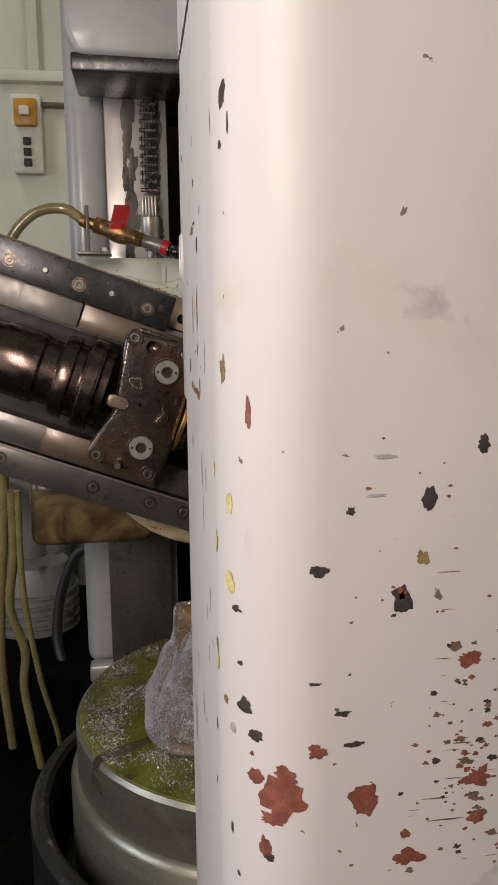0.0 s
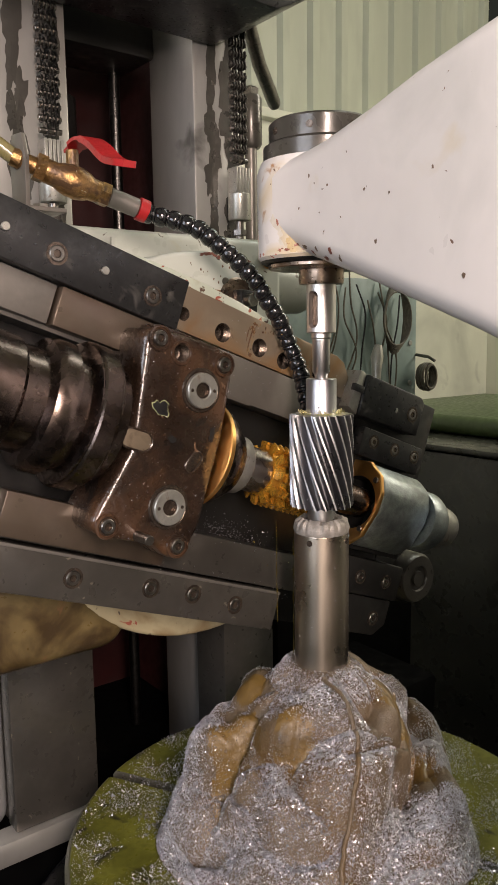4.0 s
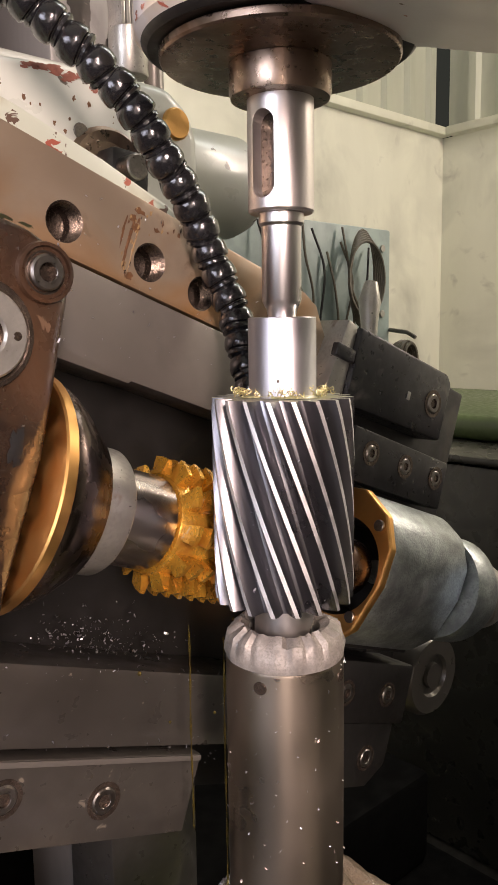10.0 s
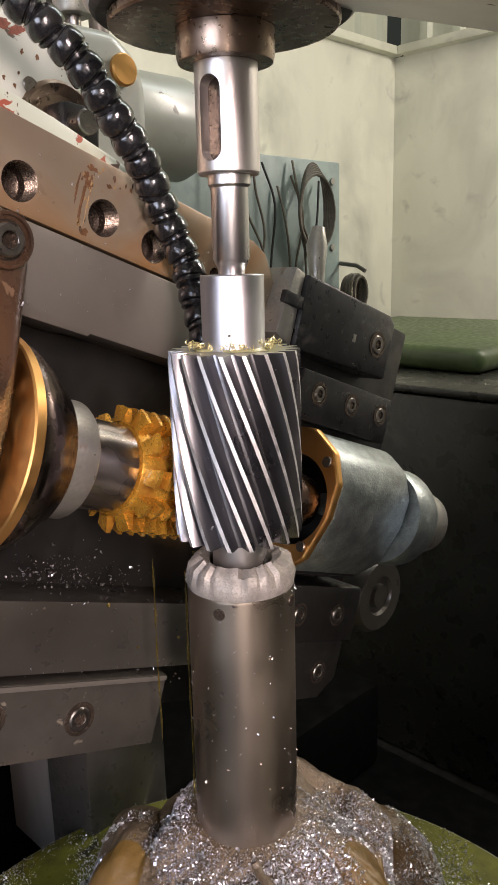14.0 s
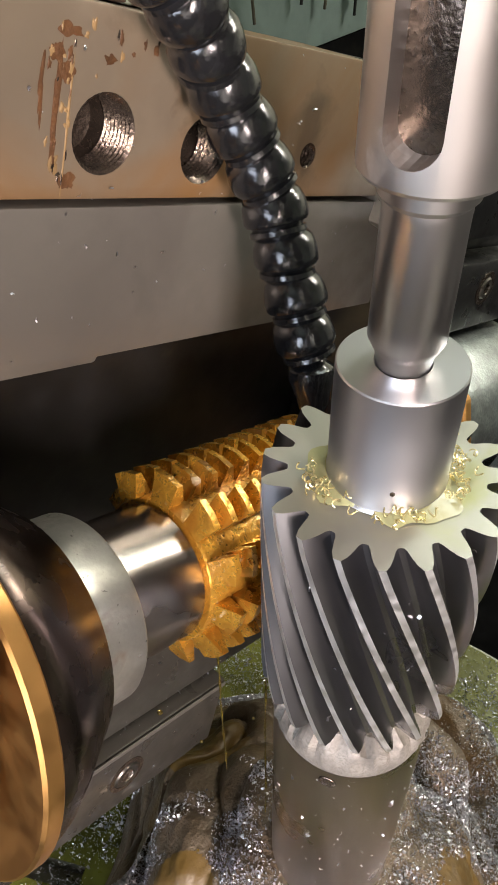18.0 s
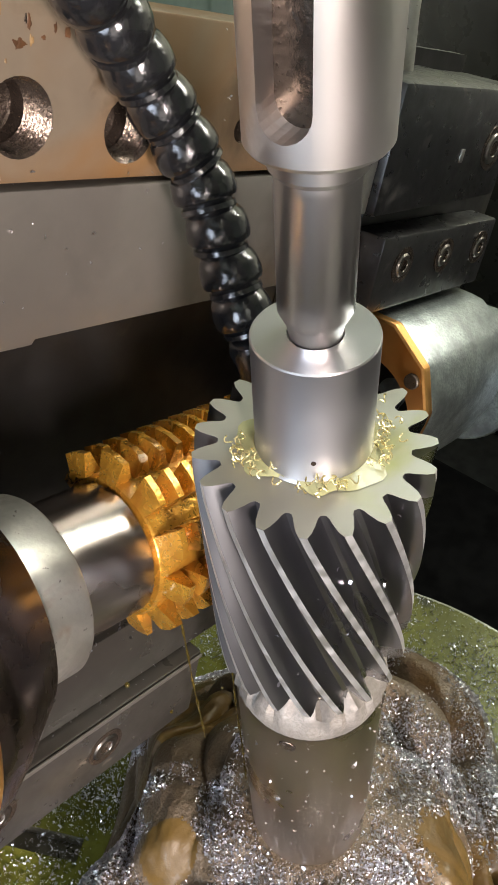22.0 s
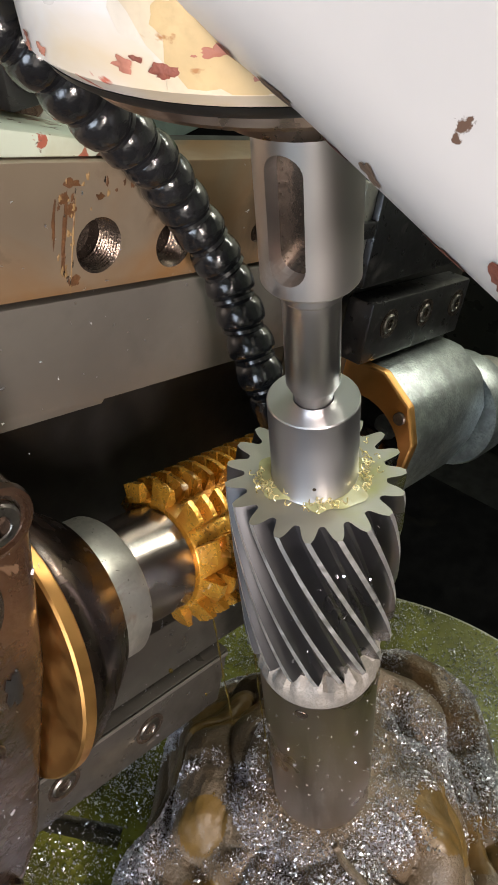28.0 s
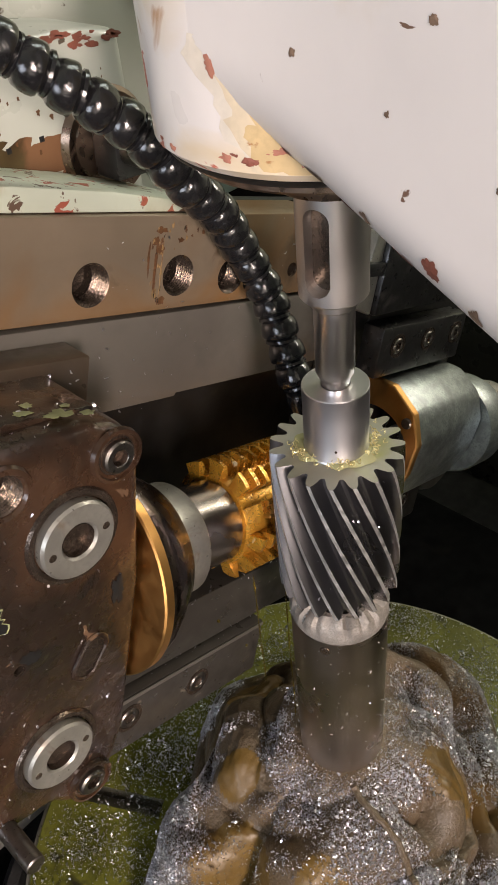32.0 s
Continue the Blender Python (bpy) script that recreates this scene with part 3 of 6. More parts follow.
chain(0.152, 0.362, 1.80, 1.485, "lifting chains")
chain(-0.176, 0.362, 1.80, 1.485, "lifting chains")

post = thing("stop_post", (0.238, 0.44, 1.46), "dull grey stop post with a hexagon cap beside the way", "post")
part("stem", rod(0.011, 1.46, 1.66, at(0.238, 0.44, 0), 20), M_GIB, post)
part("tube", lathe([(0, 1.655), (0.016, 1.655), (0.0205, 1.662), (0.0205, 1.738), (0.018, 1.744), (0, 1.744)], at(0.238, 0.44, 0), 24), M_LOWWAY, post, "thick dull grey upper sleeve")
part("cap", lathe([(0, 1.744), (0.016, 1.744), (0.016, 1.756), (0.010, 1.760), (0, 1.760)], at(0.238, 0.44, 0), 6), M_SCREW, post)
part("foot", bar((0.1785, 0.40, 1.4455), (0.270, 0.475, 1.475), bevel=0.003), M_LOWWAY, post)

carriage = thing("carriage", (-0.05, 0.33, 0.93), "pale green chipped carriage casting on the column ways", "machine carriage")
part("saddle", prism([(-0.355, 0.96), (0.10, 0.96), (0.137, 1.02), (0.137, 1.43), (0.128, 1.452), (0.105, 1.468), (-0.31, 1.468), (-0.355, 1.43)], 0.235, 0.382, bevel=0.012, seg=4), M_GREEN, carriage)
part("joint_strip", bar((-0.158, 0.2285, 1.02), (-0.150, 0.2345, 1.455), bevel=0.002), M_GREEN, carriage)
part("side_boss", lathe([(0, 0), (0.05, 0), (0.05, 0.105), (0.043, 0.12), (0, 0.125)], at(0.125, 0.31, 1.41) @ ALONG, 32), M_GREEN, carriage, "pale green rounded end boss")
part("stub_shaft", rod(0.013, 0.24, 0.268, at(0, 0.31, 1.40) @ ALONG, 20), M_SCREW, carriage, "dark stub shaft")
part("plug", rod(0.013, 0, 0.006, at(0.108, 0.2345, 1.437) @ FACING, 24), M_BRONZE, carriage, "orange bronze plug")
part("apron", prism([(-0.42, 0.925), (-0.20, 0.925), (-0.175, 0.96), (-0.175, 1.06), (-0.42, 1.06)], 0.17, 0.36, bevel=0.022, seg=5), M_YELLOWED, carriage, "oil-yellowed rounded lower apron")

swivel = thing("swivel_drum", (-0.035, 0.17, 1.13), "chipped pale green round swivel base of the hob head", "swivel base")
arc = [(-0.05 + 0.297 * math.cos(radians(a)), 1.140 + 0.297 * math.sin(radians(a))) for a in range(76, 189, 4)] + [(0.022, 1.10)]
low_arc = [(-0.06 + 0.226 * math.cos(radians(a)), 1.097 + 0.184 * math.sin(radians(a))) for a in range(180, 361, 6)]
part("drum", prism(arc, 0.166, 0.2345, Matrix(), 0.006, seg=3), M_GREEN, swivel, "pale green paint chipped down to red primer")
shelf = [(-0.34, 0.2015), (-0.30, 0.207), (-0.25, 0.2125), (-0.18, 0.2145), (-0.12, 0.2125), (-0.07, 0.208), (-0.030, 0.2015)]
part("lower_drum", prism(low_arc, 0.168, 0.2345, Matrix(), 0.006, seg=3), M_CREAMCHIP, swivel, "oil-yellowed paint flaked to red primer")
for k in range(30):
    a0, r0, w = radians(rng.uniform(76.5, 92)), 0.297 - 0.002 - abs(rng.gauss(0, 0.0035)), rng.uniform(0.002, 0.007)
    decal("paint_chip", lambda a, b, lift: Vector((-0.05 + (r0 + b) * math.cos(a0 + a / 0.29), 0.166 - lift, 1.140 + (r0 + b) * math.sin(a0 + a / 0.29))), w * 1.5, w * 0.6, 0.31 * k, M_PRIMED, swivel)
for k in range(30):
    a0, r0, w = radians(rng.uniform(78, 100)), rng.uniform(0.22, 0.285), rng.uniform(0.0008, 0.0028)
    decal("paint_chip", lambda a, b, lift: Vector((-0.05 + (r0 + b) * math.cos(a0 + a / 0.29), 0.166 - lift, 1.140 + (r0 + b) * math.sin(a0 + a / 0.29))), w, w * 1.4, 0.47 * k, M_RUST, swivel)
for k in range(12):
    a0, r0, w = radians(rng.uniform(225, 315)), rng.uniform(0.125, 0.160), rng.uniform(0.006, 0.020)
    decal("paint_chip", lambda a, b, lift: Vector((-0.06 + (r0 + b) * 1.16 * math.cos(a0 + a / 0.29), 0.168 - lift, 1.097 + (r0 + b) * math.sin(a0 + a / 0.29))), w * 1.4, w * 0.7, 0.53 * k, M_PRIMED, swivel)
part("flange", prism(shelf, 0.038, 0.092, HEAD, 0.002), M_CHIPPED, swivel, "thick green paint flaked to red primer")
pocket = HEAD @ at(-0.085, 0.0925, 0.229)
part("pocket", lathe([(0.032, 0.0002), (0.029, 0.004), (0.024, 0.002), (0.022, 0.0005), (0, 0.0004)], pocket @ FACING, 32), M_OILDISC, swivel, "oily brown worn pocket")
PC = pocket.translation
for k in range(6):
    a1 = -0.075 + 0.016 * k
    decal("oil_stain", lambda a, b, lift: Vector((PC.x + a1 + a, 0.166 - lift, PC.z - 0.012 - 0.36 * a1 + b)), rng.uniform(0.022, 0.040), rng.uniform(0.012, 0.022), 0.6 * k, M_YELLOWED, swivel, 0.0002 + 0.00006 * k)
part("clamp_nut", bar((-0.015, -0.022, -0.015), (0.015, 0, 0.015), pocket @ pose(0.004, 0, 0, 0, -15, 0), 0.003), M_BLACKPLATE, swivel, "black square clamp nut")
part("stud", rod(0.0085, 0, 0.036, pocket @ FACING, 16), M_SCREW, swivel)
for k in range(4):
    part("scale_mark", bar((-0.086 + 0.021 * k, 0.1654, 1.3855), (-0.0832 + 0.021 * k, 0.1662, 1.3885), bevel=0), M_BLACKPLATE, swivel)
for x, z, r in ((-0.022, 1.398, 0.0055), (-0.022, 1.384, 0.0028)):
    part("plate_screw", rod(r, 0, 0.0018, at(x, 0.166, z) @ FACING, 14), M_SCREW, swivel)

# ---- hob head ----
head = thing("hob_slide", tuple(HEAD @ Vector((0, 0.05, -0.19))), "tilted dark steel hob slide with ground guide rails", "machine head")


def hb(u0, u1, v0, v1, w0, w1, bevel=0.0015, bm=None):
    return bar((u0, v0, w0), (u1, v1, w1), HEAD, bevel, bm)


rail = part("upper_rail", prism([(-0.60, 0.1465), (0.118, 0.1465), (0.118, 0.168), (0.100, 0.176), (0.082, 0.196), (0.066, 0.201), (-0.60, 0.201)], 0.034, 0.075, HEAD, 0.001), M_RAIL, head, "oil-stained ground steel rail with tapped holes")
HOLES = ((-0.197, 0.167, 0.0085), (-0.1345, 0.165, 0.0122), (-0.0722, 0.1662, 0.0122), (-0.0272, 0.1630, 0.0115), (0.0332, 0.1632, 0.0050))
cutter = bmesh.new()
for u, w, r in HOLES:
    rod(r, -0.03, 0.01, HEAD @ at(u, 0.034, w) @ FACING, 28, 0, cutter)
carve(rail, cutter)
for u, w, r in HOLES:
    bore(rail, HEAD @ at(u, 0.034, w), r, 0.02)
def rail_face(u0, w0, v0=0.034):
    return lambda a, b, lift: HEAD @ Vector((u0 + a, v0 - lift, w0 + b))


for u, w, wd, ht, mt in ((-0.0909, 0.170, 0.0022, 0.036, "rust"), (-0.0864, 0.166, 0.0011, 0.040, "tan"), (-0.0884, 0.193, 0.007, 0.004, "rust"), (-0.0924, 0.187, 0.006, 0.005, "rust"), (-0.0879, 0.182, 0.005, 0.005, "rust"), (-0.0844, 0.152, 0.006, 0.005, "rust"), (-0.0899, 0.157, 0.004, 0.006, "tan"), (-0.0734, 0.187, 0.005, 0.003, "rust"), (-0.0964, 0.178, 0.002, 0.02, "rust")):
    decal("rust_stain", rail_face(u, w), wd, ht, u * 3 + w, M_RUST if mt == "rust" else M_TAN, rail, 0.0003)
for k in range(34):
    u, w = -0.0885 + rng.gauss(0, 0.0030), rng.uniform(0.148, 0.195)
    if k > 22:
        u, w = rng.uniform(-0.098, -0.055), rng.uniform(0.184, 0.197)
    decal("rust_stain", rail_face(u, w), rng.uniform(0.0006, 0.0022), rng.uniform(0.0012, 0.0045), 0.71 * k, (M_RUST, M_HOLE, M_TAN)[k % 3 if k % 7 else 2], rail, 0.00035)
part("upper_way", prism([(-0.60, 0.0885), (-0.0645, 0.0885), (-0.0635, 0.0905), (0.118, 0.0905), (0.118, 0.1445), (-0.60, 0.1445)], 0.033, 0.078, HEAD, 0.0009), M_GIB, head, "grey ground way with a nicked lower edge")
# recess floor in black, its shade kept in the colour
part("slide_back", hb(-0.60, 0.30, 0.079, 0.091, -0.19, 0.20, 0), M_BLACKCAST, head)
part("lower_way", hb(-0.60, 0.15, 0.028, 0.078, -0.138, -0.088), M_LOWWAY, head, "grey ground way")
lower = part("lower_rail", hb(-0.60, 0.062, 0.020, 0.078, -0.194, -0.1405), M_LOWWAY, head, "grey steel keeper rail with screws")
for u, w in ((-0.252, -0.167), (-0.147, -0.164), (-0.083, -0.163), (-0.012, -0.168), (-0.42, -0.166)):
    cap_screw(lower, HEAD @ at(u, 0.020, w), 0.0085, 0.0015)
part("worn_edge", hb(-0.60, 0.061, 0.0185, 0.0195, -0.1448, -0.1412, 0.0004), M_GIB, head, "bright scraped upper edge of the keeper rail")
for u, w in ((-0.305, -0.160), (-0.312, -0.175)):
    bore(lower, HEAD @ at(u, 0.0196, w), 0.0045, 0.002)
top_plate = part("keeper_plate", hb(-0.62, -0.218, 0.004, 0.033, 0.138, 0.198, 0.002), M_BLACKPLATE, head, "black keeper plate with socket screws")
for u in (-0.2605, -0.381, -0.50):
    cap_screw(top_plate, HEAD @ at(u, 0.004, 0.164), 0.0085, 0.0018)
for u in (-0.325, -0.44):
    part("set_pin", rod(0.0045, 0, 0.004, HEAD @ at(u, 0.004, 0.168) @ FACING, 14), M_RING, top_plate)
gib = part("upper_gib", hb(-0.362, -0.15, 0.010, 0.034, 0.093, 0.1365, 0.0015), M_BROWNGIB, head, "brown-stained steel gib")
for u in (-0.338, -0.29):
    bore(gib, HEAD @ at(u, 0.0096, 0.121), 0.0035, 0.002)
part("lower_gib", hb(-0.360, -0.15, 0.006, 0.030, -0.134, -0.086, 0.0015), M_BROWNGIB, head, "brown-stained steel gib")
part("gib_end", hb(-0.47, -0.365, 0.018, 0.034, 0.093, 0.1365, 0.0015), M_GIB, head)

# bearing block in front of the slide
BLOCK_LINE = [(-0.283, 0.115), (-0.272, 0.124), (-0.185, 0.129), (-0.167, 0.124), (-0.158, 0.110), (-0.148, 0.03), (-0.147, -0.075), (-0.155, -0.105), (-0.170, -0.118), (-0.185, -0.116), (-0.197, -0.106), (-0.262, -0.110), (-0.278, -0.106), (-0.284, -0.094), (-0.262, -0.012), (-0.266, 0.012)]
block = thing("bearing_block", tuple(HEAD @ Vector((-0.21, 0.0, -0.118))), "oil-browned cast hob spindle bearing block with steel rings", "bearing block")
body = part("body", prism(BLOCK_LINE, -0.045, 0.032, HEAD, 0.0085, seg=5), M_BLOCK, block, "flaking brown oily casting")
for u, w, wd, ht, mt in ((-0.238, 0.040, 0.022, 0.021, 0), (-0.238, 0.040, 0.0198, 0.019, 1), (-0.215, 0.012, 0.012, 0.008, 1), (-0.165, 0.03, 0.008, 0.020, 1), (-0.178, 0.122, 0.006, 0.003, 0)):
    decal("flaked_spot", rail_face(u, w, -0.045), wd, ht, u + w, (M_FLAKE, M_BLACKPLATE)[mt], body, 0.0003 + 0.0003 * mt)
for u, v, wd, ht in ((-0.198, -0.032, 0.016, 0.009), (-0.212, -0.024, 0.009, 0.006), (-0.185, -0.036, 0.007, 0.005), (-0.205, -0.018, 0.006, 0.005), (-0.19, -0.025, 0.005, 0.004)):
    decal("flaked_spot", lambda a, b, lift: HEAD @ Vector((u + a, v + b, 0.1306 + lift)), wd, ht, u + v, M_FLAKE, body, 0.0006)
part("shoulder", hb(-0.262, -0.176, -0.030, 0.030, 0.122, 0.1305, 0.003), M_BLOCK, block)


def ring_bush(u, w):
    f = HEAD @ at(u, -0.045, w) @ FACING
    ring = part("ring_nut", lathe([(0.0088, 0.0004), (0.0088, 0.0045), (0.0102, 0.006), (0.0192, 0.006), (0.0204, 0.0045), (0.0204, 0.0002)], f, 40), M_RING, block, "grey steel ring nut with two pin holes")
    part("bore", lathe([(0.0087, 0.005), (0.0085, 0.001), (0, 0.0006)], f, 28), M_HOLE, ring)
    part("seat", lathe([(0.0256, 0.0002), (0.0248, 0.0020), (0.0228, 0.0022), (0.0212, 0.001), (0.0210, 0.0002)], f, 40), M_HOLE, ring)
    for s in (-1, 1):
        part("pin_hole", rod(0.0022, 0, 0.0062, f @ pose(0, 0, 0, 0, 0, 15) @ at(s * 0.0150, 0, 0), 12, 0.0003), M_HOLE, ring)


ring_bush(-0.196, 0.074)
ring_bush(-0.197, -0.062)
for u, w, r in ((-0.175, 0.111, 0.0085), (-0.265, 0.112, 0.0085), (-0.265, -0.097, 0.0085), (-0.172, -0.102, 0.0085)):
    part("screw_boss", lathe([(0.0145, 0.0002), (0.0138, 0.0028), (0.0122, 0.003), (0.0118, 0.0012), (r, 0.001)], HEAD @ at(u, -0.045, w) @ FACING, 28), M_BLOCK, block)
    cap_screw(block, HEAD @ at(u, -0.0455, w), r, 0.004)
cutter = bmesh.new()
for u, w, r in ((-0.233, 0.106, 0.0100), (-0.2216, 0.0065, 0.0030)):
    rod(r, -0.03, 0.01, HEAD @ at(u, -0.045, w) @ FACING, 24, 0, cutter)
carve(body, cutter)
for u, w, r in ((-0.233, 0.106, 0.0100), (-0.2216, 0.0065, 0.0030)):
    bore(body, HEAD @ at(u, -0.045, w), r, 0.018)
part("hole_rim", lathe([(0.0102, 0.0002), (0.0112, 0.0022), (0.0138, 0.0020), (0.0148, 0.0002)], HEAD @ at(-0.233, -0.045, 0.106) @ FACING, 28), M_BLOCK, block)
part("jack_screw", rod(0.0055, 0, 0.028, HEAD @ at(-0.226, -0.045, -0.100) @ FACING, 14), M_SCREW, block, "protruding threaded screw")


def oblong(half, r, n=10):
    """A stadium outline along x."""
    return [(half + r * math.cos(radians(a)), r * math.sin(radians(a))) for a in range(-90, 91, 180 // n)] + [(-half + r * math.cos(radians(a)), r * math.sin(radians(a))) for a in range(90, 271, 180 // n)]


for u, w, half, r, turn, mat, lab in ((-0.2590, 0.0, 0.009, 0.0098, 0, M_RAIL, "worn bright key in its slot"), (-0.180, -0.006, 0.006, 0.0062, 65, M_HOLE, "oily countersunk slot")):
    f = HEAD @ at(u, -0.045, w) @ pose(0, 0, 0, 0, -turn, 0)
    part("slot_insert", prism(oblong(half, r), -0.0012, 0.004, f, 0.0006), mat, block, lab)
    ring = [f @ Vector((x, -0.0010, z)) for x, z in oblong(half, r + 0.0012)]
    part("slot_rim", sweep(ring + ring[:2], 0.0013, 8), M_BLOCK, block)

spindle = thing("hob_spindle", tuple(HEAD @ Vector((-0.4, 0, -0.06))), "dark oily hob spindle and sleeve with ringed collars", "spindle")
AX = HEAD @ at(0, 0, 0.008) @ ALONG
part("sleeve", lathe([(0, -0.62), (0.056, -0.62), (0.058, -0.47), (0.061, -0.465), (0.061, -0.40), (0.056, -0.395), (0.056, -0.372), (0.068, -0.368), (0.072, -0.360), (0.072, -0.345), (0.064, -0.342), (0.064, -0.330), (0.078, -0.326), (0.078, -0.300), (0.066, -0.296), (0.066, -0.284), (0, -0.284)], AX, 56), M_SPINDLE, spindle)
part("clamp_ring", lathe([(0.0785, -0.324), (0.0805, -0.322), (0.0805, -0.304), (0.0785, -0.302), (0.0785, -0.324)], AX, 56), M_SPINDLE, spindle)

arbor = thing("hob_arbor", tuple(HEAD @ Vector((-0.08, 0, -0.03))), "hob arbor with bronze flange and bright spacer collars", "arbor")
part("bronze_flange", lathe([(0.03, -0.1466), (0.0635, -0.1466), (0.0645, -0.1456), (0.0645, -0.1405), (0.0635, -0.1395), (0.03, -0.1395)], AX, 64), M_BRONZE, arbor, "bright bronze flange ring")
part("cone_flange", lathe([(0.03, -0.1393), (0.062, -0.1393), (0.0625, -0.136), (0.061, -0.131), (0.055, -0.121), (0.049, -0.113), (0.044, -0.106), (0.03, -0.106)], AX, 64), M_SPINDLE, arbor, "dark polished cone flange")
part("collar", lathe([(0.02, -0.1058), (0.0355, -0.1058), (0.0365, -0.1045), (0.0365, -0.0855), (0.0355, -0.084), (0.02, -0.084)], AX, 56), M_RING, arbor, "bright steel collar")
part("spacer", lathe([(0.012, -0.0838), (0.0275, -0.0838), (0.0285, -0.0825), (0.0285, -0.0485), (0.027, -0.047), (0.012, -0.047)], AX, 56), M_SPACER, arbor, "bright steel spacer")
part("far_spacer", rod(0.022, 0.076, 0.150, AX, 40), M_SPINDLE, arbor)

# hob: rows of relieved teeth on a helix, cut by gashes
hob = thing("gear_hob", tuple(HEAD @ Vector((0.02, 0, -0.04))), "gold-coated gear hob wet with amber oil", "hob")
part("core", lathe([(0.0135, -0.0468), (0.030, -0.0468), (0.031, -0.045), (0.031, 0.074), (0.030, 0.0755), (0.0135, 0.0755)], AX, 48), M_HOB, hob)
GASH, PITCH = 11, 0.0098
for g in range(GASH):
    for row in range(14):
        u = -0.0485 + PITCH * (row + g / GASH)
        if u < -0.0455 or u > 0.0725:
            continue
        bm = bmesh.new()
        a0, a1 = 2 * math.pi * g / GASH, 2 * math.pi * (g + 0.52) / GASH
        vs = []
        for ang, tip in ((a0, 0.0425), ((a0 + a1) / 2, 0.0415), (a1, 0.0398)):
            for r, half in ((0.0305, 0.0043), (tip, 0.0015)):
                for s in (-1, 1):
                    uu = u + PITCH * (ang - a0) / (2 * math.pi)
                    vs.append(bm.verts.new(AX @ Vector((r * math.cos(ang), r * math.sin(ang), uu + s * half))))
        for k in (0, 4):
            b0, b1, t0, t1, c0, c1, d0, d1 = vs[k:k + 8]
            bm.faces.new((t0, t1, d1, d0))
            bm.faces.new((b0, t0, d0, c0))
            bm.faces.new((b1, c1, d1, t1))
        bm.faces.new((vs[0], vs[1], vs[3], vs[2]))
        bm.faces.new((vs[8], vs[10], vs[11], vs[9]))
        part("tooth", bm, M_HOB, hob, smooth=20)

# outboard support on the far end of the arbor
support = thing("outboard_support", tuple(HEAD @ Vector((0.25, 0.02, -0.07))), "steel outboard arbor support with a bronze thrust plate", "bearing support")
OCT = [(0.056, 0.034), (0.034, 0.060), (0.000, 0.060), (-0.024, 0.044), (-0.034, 0.020), (-0.031, -0.008), (-0.016, -0.044), (0.006, -0.061), (0.036, -0.061), (0.056, -0.034)]


def along_prism(poly, u0, u1, bevel, bm=None):
    """Extrudes a polygon of (v, w) pairs along the hob axis."""
    own = prism([(p, q) for p, q in poly], u0, u1, Matrix(), bevel)
    turn = Matrix(((0, 1, 0, 0), (1, 0, 0, 0), (0, 0, 1, 0.008), (0, 0, 0, 1)))
    return join(own, HEAD @ turn, bm)


plate = part("thrust_plate", along_prism([(v * 1.01, w * 1.03) for v, w in OCT], 0.150, 0.158, 0.002), M_BRONZE, support, "bright bronze thrust plate", 0)
ream = bmesh.new()
rod(0.039, 0.10, 0.20, HEAD @ at(0, 0.012, 0.008) @ ALONG, 48, 0, ream)
carve(plate, ream)
for w in (0.036, -0.036):
    part("screw", rod(0.0045, 0, 0.003, HEAD @ at(0.150, -0.020 if w > 0 else -0.012, 0.008 + w) @ ALONG @ pose(0, 0, 0, 0, 180, 0), 16), M_SCREW, plate)
housing = part("housing", along_prism(OCT, 0.1585, 0.268, 0.007), M_HOUSING, support, "rounded grey steel housing", 40)
ream = bmesh.new()
rod(0.039, 0.10, 0.20, HEAD @ at(0, 0.012, 0.008) @ ALONG, 48, 0, ream)
carve(housing, ream)
# black lining put in for the dark inside the bore
part("bore_dark", lathe([(0.0388, 0.152), (0.0388, 0.1985), (0.010, 0.1985)], HEAD @ at(0, 0.012, 0.008) @ ALONG, 48), M_BLACKCAST, housing)
part("step_sleeve", lathe([(0, 0.268), (0.045, 0.268), (0.0465, 0.271), (0.0465, 0.296), (0.043, 0.305), (0.036, 0.311), (0, 0.312)], AX, 40), M_HOUSING, support)
part("end_cap", lathe([(0, 0.300), (0.033, 0.300), (0.034, 0.304), (0.033, 0.335), (0.030, 0.350), (0.024, 0.356), (0, 0.357)], AX, 40), M_RING, support, "bright tapered end cap")
strap = part("strap_plate", hb(0.132, 0.268, 0.010, 0.030, 0.074, 0.1165, 0.002), M_BLACKPLATE, support, "blackened strap plate with three screws")
for u in (0.157, 0.205, 0.252):
    cap_screw(strap, HEAD @ at(u, 0.010, 0.0995), 0.0068, 0.0015)
part("arm_plate", hb(0.140, 0.30, 0.031, 0.078, -0.06, 0.19, 0.003), M_BLACKCAST, support)
ub = part("upper_block", prism([(0.113, 0.128), (0.247, 0.132), (0.247, 0.184), (0.238, 0.191), (0.113, 0.190)], 0.010, 0.077, HEAD, 0.003), M_BLACKPLATE, support, "blackened clamp block")
cap_screw(ub, HEAD @ at(0.224, 0.010, 0.160), 0.0085, 0.0018)
part("mark", hb(0.186, 0.190, 0.0092, 0.0102, 0.153, 0.160, 0.0004), M_RING, ub)
part("wedge", prism([(0.092, 0.135), (0.1125, 0.128), (0.1125, 0.190), (0.100, 0.192)], 0.014, 0.06, HEAD, 0.002), M_RING, support, "bright steel wedge")
part("wedge_screw", bar((0.090, 0.010, 0.160), (0.112, 0.016, 0.170), HEAD, 0.001), M_BLACKPLATE, support)
